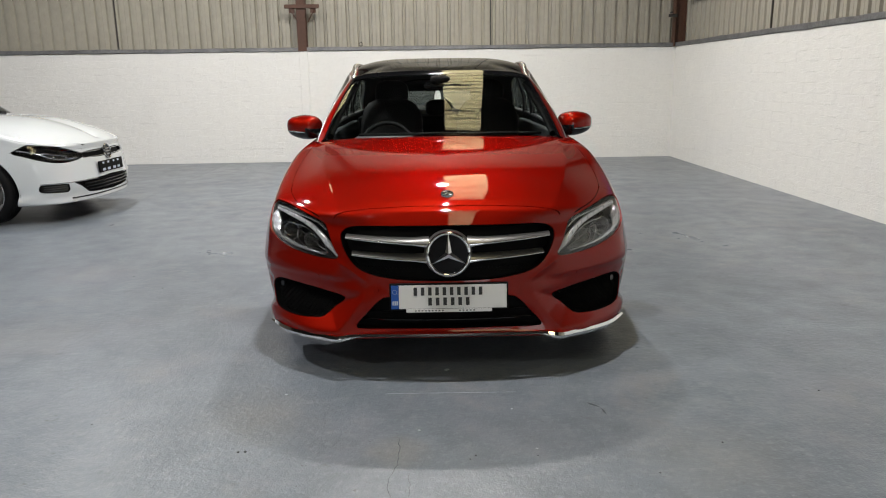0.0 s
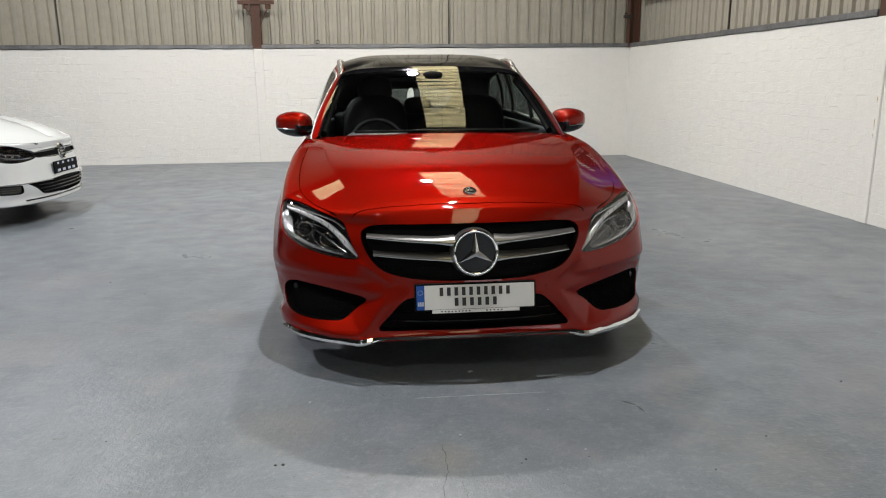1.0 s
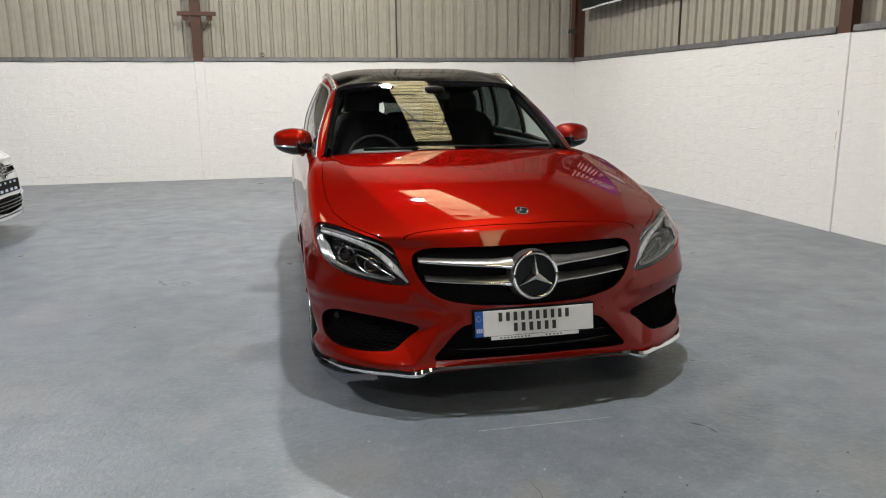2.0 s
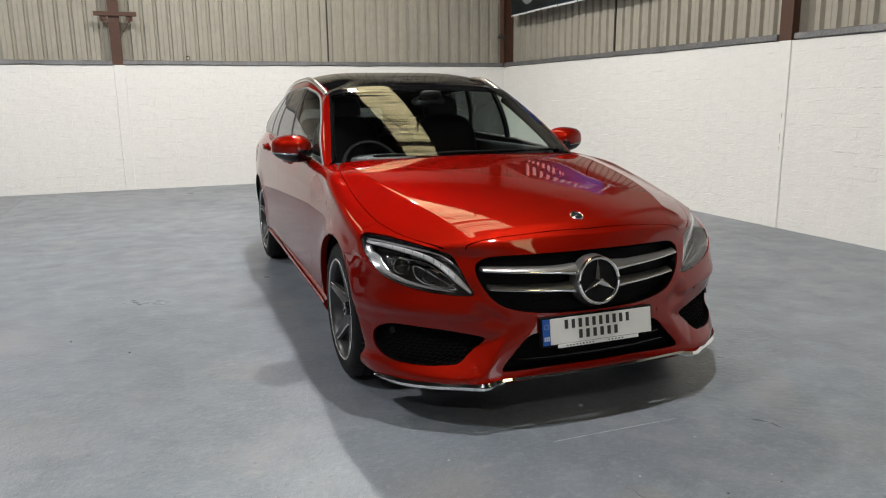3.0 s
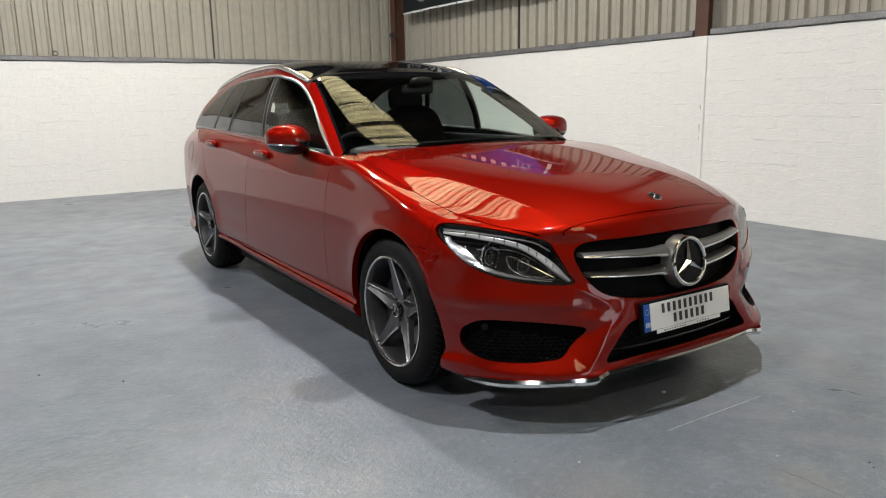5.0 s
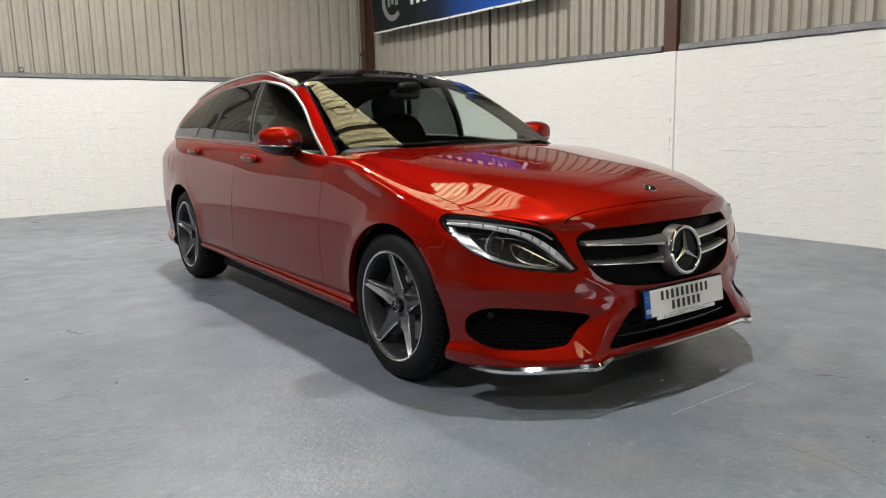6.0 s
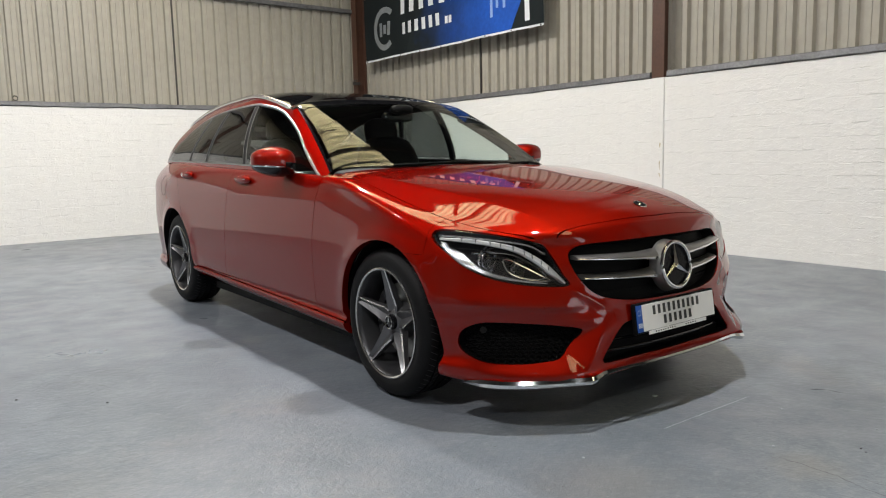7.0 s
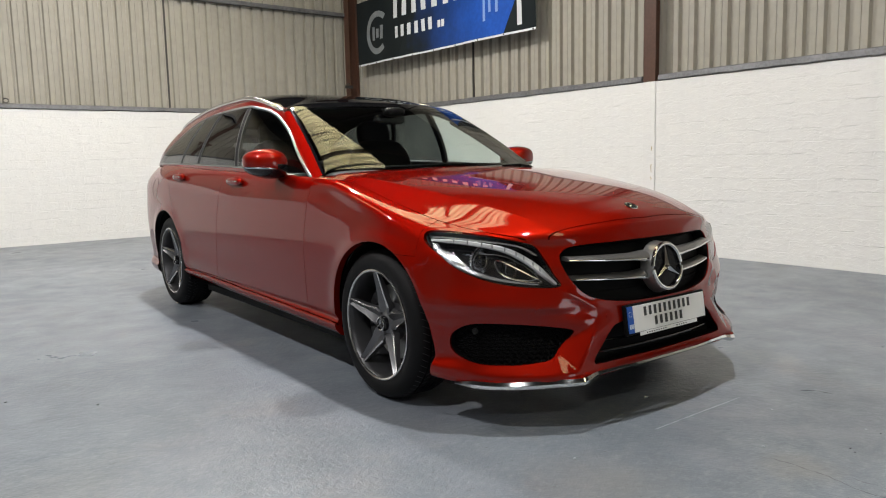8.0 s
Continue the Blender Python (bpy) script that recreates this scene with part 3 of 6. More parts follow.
def body_net(plan, shoulder, ridge, sill=.185, flare=()):
    n = len(plan)
    pl = np.array(plan)
    tan = np.gradient(pl, axis=0)
    tan[0], tan[-1] = (1, 0), (-1, 0)
    tan /= np.linalg.norm(tan, axis=1, keepdims=True)
    net = np.zeros((n, 13, 3))
    for i in range(n):
        w = np.clip((i - 3) / 2.5, 0, 1) * np.clip((n - 1.5 - i) / 2, 0, 1)
        inward = np.array([-tan[i, 1], tan[i, 0]])
        sx, sy, sz = shoulder[i]
        zb = sill - .012 * w
        for j in range(8):
            up = NOSE_UP[j] * (1 - w) + SIDE_UP[j] * w
            d = NOSE_IN[j] * (1 - w) + SIDE_IN[j] * w
            if i < len(flare):
                d -= flare[i] * (1, 1, .95, .35)[j] if j < 4 else 0
            net[i, j, :2] = pl[i] + inward * d
            net[i, j, 2] = zb + (sz - zb) * up
        net[i, 8] = sx, sy, sz
        cy, cz = ridge[i] if i < len(ridge) else (sy + .02, max(ridge[-1][1], sz) + .02)
        for j, s in ((9, .13), (10, .40), (11, .72), (12, 1.0)):
            net[i, j] = sx * (1 - s), sy + (cy - sy) * s, sz + (cz - sz) * (1 - (1 - s) ** 2)
    return net


def steps(*spans):
    return np.concatenate([np.linspace(a, b, n, endpoint=False) for a, b, n in spans] + [[spans[-1][1]]])


def body_bend(p, u, v):
    """Crease lines: along the doors, and the two raised edges of the hood."""
    y, z, x = p[..., 1], p[..., 2], p[..., 0]
    ease = lambda q: np.clip(q, 0, 1) ** 2 * (3 - 2 * np.clip(q, 0, 1))
    # doors and wings: the lean of the side from the sill to the belt
    z += (.032 + .018 * (y - 1.1)) * ease((.35 - z) / .15) * ease((y - .9) / .2) * ease((3.6 - y) / .3)
    zs = np.linspace(.20, 1.06, 173)
    lean = np.tan(np.radians(np.interp(zs, LEAN_Z, LEAN_DEG)))
    inset = np.concatenate([[0], np.cumsum((lean[1:] + lean[:-1]) / 2 * np.diff(zs))])
    inset -= np.interp(.60, zs, inset)
    wide = spline_rows(np.array([(a, b, 0) for a, b in PLAN]), u[:, 0])[:, :1]
    belt = np.interp(y, [q[1] for q in SHOULDER[4:14]], [q[2] for q in SHOULDER[4:14]])
    zz = z + (.944 - belt) * ease((z - .58) / .30)
    flat = wide - np.interp(zz, zs, inset)
    w = ease((y - .55) / .75) * ease((4.15 - y) / .5) * ease((7.95 - v) / .8) * ease((z - .300) / .02) * (v < 8)
    x = x + w * (flat - x)
    # dropping line under the handles, and the line that rises over the skirt to the rear
    dz = z - .836
    drop = np.where(dz > 0, np.exp(-dz / .05), np.exp(dz / .030)) * ease((y - .95) / .6) * ease((3.3 - y) / .9)
    rising = np.exp(-((z - .385) / .06) ** 2) * ease((y - 1.9) / 1.2) * ease((3.9 - y) / .4) * ease((z - .310) / .03)
    # flared lips of the wheel arches
    lips = sum(np.exp(-((np.hypot(y - a, z - b) - .378) / .052) ** 2) for a, b in ((.752, .314), (3.655, .322))) * ease((z - .24) / .1) * ease((x - .6) / .1)
    p[..., 0] = x + (.0045 * drop + .0095 * rising + .010 * lips) * (v < 8) * ease((7.9 - v) / .5)
    # even out the hood to one fair surface
    z = p[..., 2]
    on = (v > 8.5) & (u < 9.5) & (y > .08) & (y < 1.35)

    def terms(a, b):
        return np.stack([a ** (2 * i) * b ** j for i in range(4) for j in range(5)], -1)
    fair = np.linalg.lstsq(terms(x[on], y[on]), z[on], rcond=None)[0]
    w = ease(np.clip((v - 8.55) / .8, 0, 1)) * ease(np.clip((y - .075) / .06, 0, 1)) * ease(np.clip((1.36 - y) / .05, 0, 1)) * (u < 9.5)
    z[:] = z + w * (terms(np.clip(x, 0, .9), np.clip(y, 0, 1.4)) @ fair - z)
    # crest across the bumper, above the intakes
    crest = .462 + .02 * np.clip((x - .5) / .35, 0, 1)
    dz = z - crest
    lip = np.where(dz > 0, np.exp(-(dz / .055) ** 2), np.exp(-(dz / .022) ** 2)) * np.clip((x - .44) / .08, 0, 1) * np.clip((.55 - y) / .25, 0, 1) * (v < 8)
    p[..., 1] -= .012 * lip
    # spine from the lamp's inner corner down towards the plate
    ax, az, bx, bz = .515, .537, .335, .425
    t = np.clip(((x - ax) * (bx - ax) + (z - az) * (bz - az)) / ((bx - ax) ** 2 + (bz - az) ** 2), 0, 1)
    d = np.hypot(x - ax - t * (bx - ax), z - az - t * (bz - az))
    p[..., 1] -= .0065 * np.exp(-d / .022) * ease(t / .2) * ease((1 - t) / .3) * (v < 8) * (y < .4)
    # pointed recess round the side intake, ramping in from sharp edges
    near = (v < 8) & (y < .45) & (x > .33) & (z < .50)
    q = np.stack([x[near], y[near], z[near]], 1)
    deep = np.clip(inside(RECESS, (0, 2), False)(q, None) / np.clip(.085 - .16 * (q[:, 0] - .50), .035, .085), 0, 1)
    p[..., 1][near] += .038 * deep * np.clip((.84 - q[:, 0]) / .22, 0, 1)
    p[..., 0][near] -= .010 * deep * np.clip((q[:, 0] - .62) / .15, 0, 1)
    p[..., 0] += .006 * lip
    x = p[..., 0]
    # hood creases: flatter between them, falling away outside
    def fair_line(ys, xs, power):
        return np.polyval(np.polyfit(ys, xs, power), np.clip(y, ys[0], ys[-1]))
    edge = fair_line((.10, .26, .65, .90, 1.25), (.478, .535, .632, .668, .70), 3)
    rim = fair_line((.112, .235, .375, .50, .78, 1.06, 1.42), (.50, .64, .75, .808, .84, .845, .84), 4)
    rise = np.clip(fair_line((.10, .30, .65, 1.2, 1.42), (0, .020, .027, .014, .008), 3), 0, .05)
    a, b = (x / edge) ** 2, (rim - x) / np.maximum(rim - edge, .02)
    ridge = np.minimum(a, b) - .016 * np.log1p(np.exp(-np.abs(a - b) / .016))
    p[..., 2] += rise * np.clip(ridge, 0, 1) * (v > 8) * (u < 8.6)
    return p


body = grid_skin(body_net(PLAN, SHOULDER, RIDGE, .185, LOW_FLARE), steps((0, 6, 150), (6, 15, 130)), steps((0, 4, 26), (4, 8, 76), (8, 9, 14), (9, 10.2, 54), (10.2, 12, 16)), body_bend)

# outlines
GRILLE = [(-.3, .695), (0, .697), (.24, .695), (.41, .689), (.470, .670), (.487, .636), (.470, .580), (.425, .517), (.36, .482), (.24, .462), (.12, .456), (0, .455), (-.3, .455)]
LAMP = [(.585, .704), (.66, .728), (.73, .745), (.79, .755), (.838, .754), (.862, .728), (.864, .688), (.845, .632), (.79, .590), (.71, .560), (.60, .541), (.502, .541), (.520, .588), (.545, .655), (.560, .688)]
FOG = [(.470, .368), (.55, .390), (.70, .409), (.80, .412), (.843, .385), (.853, .340), (.842, .292), (.80, .264), (.72, .258), (.64, .264), (.575, .276), (.515, .325)]
LOW = [(-.2, .405), (.10, .405), (.265, .385), (.315, .365), (.372, .305), (.418, .252), (.39, .238), (.2, .234), (0, .233), (-.2, .233)]
HOOD = [(-.3, .053), (0, .053), (.237, .073), (.366, .092), (.47, .105), (.507, .110), (.530, .112), (.588, .149), (.661, .228), (.715, .315), (.752, .405), (.775, .49),
        (.790, .65), (.792, .88), (.775, 1.15), (.755, 1.30), (.72, 1.385), (.67, 1.41), (.55, 1.38), (.35, 1.325), (.15, 1.295), (0, 1.287), (-.3, 1.287)]


def nose(fn):
    return all_of(fn, lambda v, uv: .75 - v[:, 1])


f_grille, f_lamp, f_fog, f_low = (nose(inside(o, (0, 2))) for o in (GRILLE, LAMP, FOG, LOW))
f_hood = all_of(inside(HOOD, (0, 1)), lambda v, uv: uv[:, 1] - 7.6, lambda v, uv: 8.9 - uv[:, 0])


def disc(cy, cz, r):
    return lambda v, uv: r - np.hypot(v[:, 1] - cy, v[:, 2] - cz)


ARCH_R, ARCH_F, ARCH_B = .380, (.752, .314), (3.655, .322)
f_arch = all_of(any_of(disc(ARCH_F[0], ARCH_F[1], ARCH_R), disc(ARCH_B[0], ARCH_B[1], ARCH_R)), lambda v, uv: np.abs(v[:, 0]) - .6)
f_deck = lambda v, uv: np.minimum(uv[:, 0] - 8.0, uv[:, 1] - 8.22)
f_sill = all_of(lambda v, uv: .276 + .016 * (v[:, 1] - 1.1) - v[:, 2], lambda v, uv: v[:, 1] - 1.0, lambda v, uv: 3.5 - v[:, 1])


def ahead(y0, z0, y1, z1):
    """Positive ahead of the side-view line from (y0, z0) to (y1, z1)."""
    return lambda v, uv: (y0 + (y1 - y0) * (v[:, 2] - z0) / (z1 - z0)) - v[:, 1]


s_door1, s_door2 = ahead(1.43, .30, 1.40, .86), ahead(2.66, .33, 2.58, .82)
s_door3 = ahead(3.22, .30, 3.62, .95)
f_bumper = all_of(lambda v, uv: .62 - v[:, 1], any_of(lambda v, uv: .655 - v[:, 2], lambda v, uv: .47 - v[:, 1]))
G = .0016

car = thing("estate_car", "dark red metallic estate car with black roof, parked on the floor", "car", at=pose(-.004, 0, 0, 0, 0, -0.35))
openings = no(any_of(f_grille, f_lamp, f_fog, f_low, f_arch, f_deck))
shell = clip(body, openings)
fascia = clip(shell, all_of(f_bumper, no(f_hood, G)))
skin_ob("front_bumper", both(fascia), M_PAINT, car, "red front bumper with large side intakes", .05)
hood_skin = clip(shell, grown(f_hood, -G))
skin_ob("hood", both(hood_skin), M_PAINT, car, "red hood with two raised creases", .02)
f_cowl = lambda v, uv: np.minimum(uv[:, 1] - 8.9, v[:, 1] - 1.15)
side = clip(shell, all_of(no(f_bumper, G), no(f_hood, G), no(f_cowl)))
wing = clip(side, all_of(grown(s_door1, -G), no(f_sill, G)))
door_a = clip(side, all_of(no(s_door1, G), grown(s_door2, -G), no(f_sill, G)))
door_b = clip(side, all_of(no(s_door2, G), grown(s_door3, -G), no(f_sill, G)))
quarter = clip(side, all_of(no(s_door3, G), no(f_sill, G)))
skirt = clip(side, grown(f_sill, -G))
for nm, s in (("front_wing", wing), ("front_door", door_a), ("rear_door", door_b), ("rear_quarter", quarter), ("side_skirt", skirt)):
    for q in (s, mirrored(s)):
        skin_ob(nm, q, M_PAINT, car, "", .03, dark_rim=nm == "rear_quarter")
# dark inner body behind the gaps and openings
inner = clip(body, no(any_of(grown(f_arch, .03), f_deck, grown(f_lamp, .01), lambda v, uv: np.minimum(v[:, 1] - 1.15, uv[:, 1] - 8.5))))
skin_ob("inner_body", both(offset(inner, .055)), M_BLACK, car, "black inner body")

# ---- greenhouse ----
BASE = [(0, 1.300, .996), (.366, 1.347, .993), (.708, 1.478, .981), (.804, 1.50, .915), (.814, 2.0, .955), (.814, 2.6, .98), (.804, 3.3, 1.0),
        (.777, 3.9, 1.02), (.708, 4.38, 1.03), (.416, 4.58, 1.0), (0, 4.63, 1.0)]
EDGE = [(0, 2.012, 1.378), (.312, 2.034, 1.374), (.588, 2.09, 1.348), (.634, 2.19, 1.330), (.651, 2.50, 1.406), (.647, 2.85, 1.420), (.634, 3.3, 1.403),
        (.605, 3.85, 1.345), (.561, 4.22, 1.275), (.351, 4.40, 1.25), (0, 4.44, 1.25)]
CROWN = [(2.25, 1.430), (2.32, 1.440), (2.45, 1.460), (2.55, 1.474), (2.70, 1.488), (2.95, 1.490), (3.32, 1.483), (3.85, 1.446), (4.2, 1.375), (4.36, 1.325), (4.40, 1.31)]


def cabin_net(base, edge, crown):
    net = np.zeros((len(base), 7, 3))
    for i in range(len(base)):
        b, e = np.array(base[i]), np.array(edge[i])
        c = np.array((0, *crown[i]))
        out = np.array((0, -.45, .9)) if i < 3 else np.array((1.0, 0, .15))
        net[i, 0], net[i, 3] = b, e
        for j, s in ((1, .34), (2, .69)):
            net[i, j] = b + (e - b) * s + out * (.015 if i < 3 else .03)
        for j, s in ((4, .16), (5, .55), (6, 1.0)):
            net[i, j] = e + (c - e) * s
            net[i, j, 2] = e[2] + (c[2] - e[2]) * (1 - (1 - s) ** (1.3, 1.5, 1.9, 2.3, 2.5, 2.6)[min(i, 5)])
    return net


def screen_bend(p, u, v):
    """The windscreen as one even arc from the cowl to the roof's edge."""
    k = 54
    low, top, s = p[:, :1], p[:, k:k + 1], np.clip(v / 3, 0, 1)[..., None]
    arc = low + (top - low) * s + np.array((0, -.45, .9)) * .017 * 4 * s * (1 - s)
    w = (np.clip((2.45 - u) / .3, 0, 1) * (v <= 3))[..., None]
    p = p + w * (arc - p)
    # the roof: flat across the middle, turning down to the rails
    x, y, z = p[..., 0], p[..., 1], p[..., 2]
    ridge_y, ridge_z = zip(*CROWN[:9])
    _, side_y, side_z = zip(*EDGE[3:9])
    top_z = np.polyval(np.polyfit(ridge_y, ridge_z, 5), np.clip(y, 2.2, 4.25))
    low_z = np.polyval(np.polyfit(side_y, side_z, 4), np.clip(y, 2.19, 4.22))
    half = np.interp(y, side_y, [q[0] for q in EDGE[3:9]])
    level = top_z - (top_z - low_z) * np.clip(x / half, 0, 1) ** 4.5
    ease = lambda q: np.clip(q, 0, 1) ** 2 * (3 - 2 * np.clip(q, 0, 1))
    z += ease((v - 3.0) / .5) * ease((y - 2.12) / .35) * ease((4.2 - y) / .5) * (level - z)
    return p


cabin = grid_skin(cabin_net(BASE, EDGE, CROWN), steps((0, 4, 84), (4, 10, 84)), steps((0, 3, 54), (3, 6, 36)), screen_bend)
WINDOWS = [(1.50, .938), (1.62, .951), (2.0, .985), (2.454, 1.010), (3.345, 1.032), (4.0, 1.040), (4.20, 1.046), (4.12, 1.10), (3.946, 1.188), (3.617, 1.304), (3.3, 1.350), (3.0, 1.372), (2.553, 1.381),
           (2.408, 1.368), (2.274, 1.342), (2.096, 1.282), (1.898, 1.194), (1.714, 1.080), (1.574, .99)]
f_dlo = all_of(inside(WINDOWS, (1, 2)), lambda v, uv: uv[:, 0] - 2.7, lambda v, uv: 8.9 - uv[:, 0])
f_screen = lambda v, uv: np.minimum(2.22 - uv[:, 0], np.minimum(2.93 - uv[:, 1], uv[:, 1] + 1))
f_rear = lambda v, uv: np.minimum(uv[:, 0] - 9.0, np.minimum(2.7 - uv[:, 1], uv[:, 1] - .3))
f_roof = lambda v, uv: np.minimum(uv[:, 1] - np.where(uv[:, 0] < 2.6, 2.93, 3.5), 8.3 - uv[:, 0])
frame_skin = clip(cabin, no(any_of(f_dlo, f_screen, f_rear, f_roof)))
skin_ob("cabin_frame", both(frame_skin), M_PAINT, car, "red pillars and roof sides", .03, dark_rim=True)
skin_ob("roof_panel", both(clip(cabin, f_roof)), M_ROOFGLASS, car, "black panoramic glass roof", .02)
f_glass = lambda v, uv: np.minimum(2.13 - uv[:, 0], np.minimum(2.84 - uv[:, 1], uv[:, 1] + 1))
skin_ob("windscreen_surround", both(clip(clip(cabin, f_screen), no(f_glass))), M_GLOSSBLACK, car, "gloss black windscreen border", .012)
skin_ob("windscreen", both(clip(cabin, f_glass)), M_GLASS, car, "clear laminated windscreen").visible_shadow = False
skin_ob("rear_window", both(clip(cabin, f_rear)), M_TINT, car, "tinted rear window").visible_shadow = False
panes = clip(cabin, f_dlo)
P1, P2, P3 = ahead(2.46, 1.018, 2.50, 1.363), ahead(3.17, 1.037, 2.98, 1.35), ahead(3.57, 1.039, 3.31, 1.33)
for fa, fb, gm in ((None, grown(P1, -.024), M_GLASS), (no(P1, .024), grown(P2, -.018), M_TINT), (no(P2, .018), grown(P3, -.010), M_TINT), (no(P3, .010), None, M_TINT)):
    q = clip(panes, fa) if fa else panes
    q = clip(q, fb) if fb else q
    for s in (q, mirrored(q)):
        skin_ob("side_window", s, gm, car, "tinted side window").visible_shadow = False
for P, w in ((P1, .024), (P2, .018), (P3, .010)):
    q = clip(clip(panes, grown(P, w)), no(P, -w))
    for s in (q, mirrored(q)):
        skin_ob("window_pillar", s, M_PILLAR, car, "satin black window pillar", .02)

# ---- wheels ----


def make_wheel(m):
    """A wheel whose outer face looks along +x, about its own centre."""
    w = new("wheel")
    w.parent = car
    R, H = TYRE_R, .112
    prof = [(.232, H - .012), (.245, H), (.275, H + .006), (.305, H - .004), (.320, H - .022), (R - .001, H - .040)]
    tread = []
    for g in (.055, .019, -.019, -.055):
        tread += [(R, g + .005), (R - .007, g + .004), (R - .007, g - .004), (R, g - .005)]
    prof += tread + [(r, -x) for r, x in prof[::-1]]
    lathe("tyre", prof, M_TYRE, w, "black low-profile tyre", 96)
    vs, fs = [], []
    for k in range(72):
        a = 2 * math.pi * k / 72
        for x0, x1, sk in ((.060, .092, .05), (-.092, -.060, -.05), (.024, .050, -.04), (-.050, -.024, .04)):
            i = len(vs)
            for x, b in ((x0, a), (x1, a + sk), (x1, a + sk + .009), (x0, a + .009)):
                r = R + .0006 - (.004 if abs(x) > .088 else 0)
                vs.append((x, r * math.cos(b), r * math.sin(b)))
            fs.append((i, i + 1, i + 2, i + 3))
    tagged(mesh_ob("tread_band", vs, fs, M_INK, w), kind="stuff")
    rim = [(.236, H - .010), (.243, H - .002), (.238, H + .002), (.229, H - .004), (.222, H - .022), (.214, H - .06), (.205, 0), (.212, -H + .02), (.236, -H + .01)]
    lathe("rim", rim, M_BARREL, w, "dark grey alloy rim barrel", 72)
    lathe("rim_edge", [(.2420, H - .004), (.2420, H + .003), (.238, H + .0050), (.2325, H + .002), (.2305, H - .008)], M_RIM, w, "bright machined rim edge", 72)
    lathe("brake_disc", [(.06, .01), (.165, .01), (.165, -.015), (.06, -.015)], M_DISC, w, "steel brake disc", 48)
    bm = bmesh.new()
    for k in range(7):
        a = radians(-38 + 76 * k / 6) + math.pi * .9
        add_box(bm, (-.035, -.022, -.026), (.03, .022, .026), .004, Matrix.Translation((.012, .145 * math.cos(a), .145 * math.sin(a))) @ Matrix.Rotation(a, 4, "X"))
    part("brake_caliper", bm, M_BARREL, w, "dark brake caliper")
    tube("valve", [(.072, -.196, .052), (.094, -.188, .050)], .0045, M_BLACK, w, sides=8)
    lathe("hub", [(0, .07), (.030, .07), (.034, .066), (.075, .052), (.085, .03), (.085, -.02)], M_RIMDARK, w, "grey wheel hub", 48)
    lathe("hub_cap", [(0, .088), (.022, .088), (.030, .085), (.034, .078), (.034, .06)], M_GLOSSBLACK, w, "dark hub cap", 40)
    ringp = [(.0, .027 * math.cos(a), .027 * math.sin(a)) for a in np.linspace(0, 2 * math.pi, 28, endpoint=False)]
    tube("cap_ring", [(.090, b, c) for _, b, c in ringp], .003, M_CHROME, w, closed=True, sides=6)
    for k in range(5):
        a0 = math.pi / 2 + 2 * math.pi * k / 5
        vs, fs = [], []
        cs = []
        for r, half, top, depth in ((.045, .034, .070, .03), (.075, .041, .074, .035), (.12, .030, .084, .03), (.17, .0225, .096, .028), (.21, .0175, .106, .024), (.232, .015, .112, .02)):
            cs.append((r, half, top, depth))
        # section across the spoke: sunken middle, bright chamfered sides
        for r, half, top, depth in cs:
            for t, h in ((-half, top - depth), (-half, top - .004), (-half * .80, top), (-half * .62, top - .004), (0, top - .015), (half * .62, top - .004), (half * .80, top), (half, top - .004), (half, top - depth)):
                ca, sa = math.cos(a0), math.sin(a0)
                vs.append((h, r * ca - t * sa, r * sa + t * ca))
        nn = 9
        for i in range(len(cs) - 1):
            for j in range(nn - 1):
                fs.append((i * nn + j, i * nn + j + 1, (i + 1) * nn + j + 1, (i + 1) * nn + j))
        sp = mesh_ob("spoke", vs, fs, M_RIMDARK, w, "grey spoke with bright machined edges", smooth=True)
        sp.data.materials.append(M_RIM)
        sp.data.polygons.foreach_set("material_index", [1 if (i % (nn - 1)) in (1, 6) and (i // (nn - 1)) > 0 else 0 for i in range(len(sp.data.polygons))])
    for k in range(5):
        a = math.pi / 2 + math.pi / 5 + 2 * math.pi * k / 5
        b = lathe("wheel_bolt", [(0, .062), (.009, .062), (.011, .058), (.011, .03)], M_DARKSTEEL, w, "", 12)
        b.location = (0, .056 * math.cos(a), .056 * math.sin(a))
    for k in range(3):
        a = math.pi / 2 + 2 * math.pi * k / 3
        tube("cap_star", [(.0895, 0, 0), (.0895, .025 * math.cos(a), .025 * math.sin(a))], [.004, .0012], M_CHROME, w, sides=4)
    w.matrix_basis = m
    return w


wheel = make_wheel(pose(.772, FRONT_AXLE, AXLE_Z))
for wx, wy, rz in ((-.772, FRONT_AXLE, 180), (.772, REAR_AXLE, 0), (-.772, REAR_AXLE, 180)):
    copy_thing(wheel, pose(wx, wy, AXLE_Z, 0 if rz == 0 else 0, 0, rz))
# arch liners
for sx in (-1, 1):
    for cy, cz in (ARCH_F, ARCH_B):
        vs, fs = [], []
        for i in range(25):
            a = math.pi * (i / 24 * 1.16 - .08)
            for x in (.50, .862):
                vs.append((sx * x, cy + (ARCH_R + .012) * math.cos(a), cz + (ARCH_R + .012) * math.sin(a)))
        for i in range(24):
            fs.append((2 * i, 2 * i + 1, 2 * i + 3, 2 * i + 2))
        k = len(vs)
        vs.append((sx * .50, cy, cz))
        for i in range(24):
            fs.append((k, 2 * i, 2 * i + 2))
        mesh_ob("arch_liner", vs, fs, M_BLACK, car, "black wheel arch liner", smooth=True)
box("underbody", (-.72, .15, .16), (.72, 4.5, .21), M_BLACK, car, "black underbody", .01)
# added slab, low and wide, that deepens the shade under the car
box("floor_pan", (-.77, 1.18, .145), (.77, 3.22, .20), M_BLACK, car, "black floor pan, low and wide to shade the floor", .012)
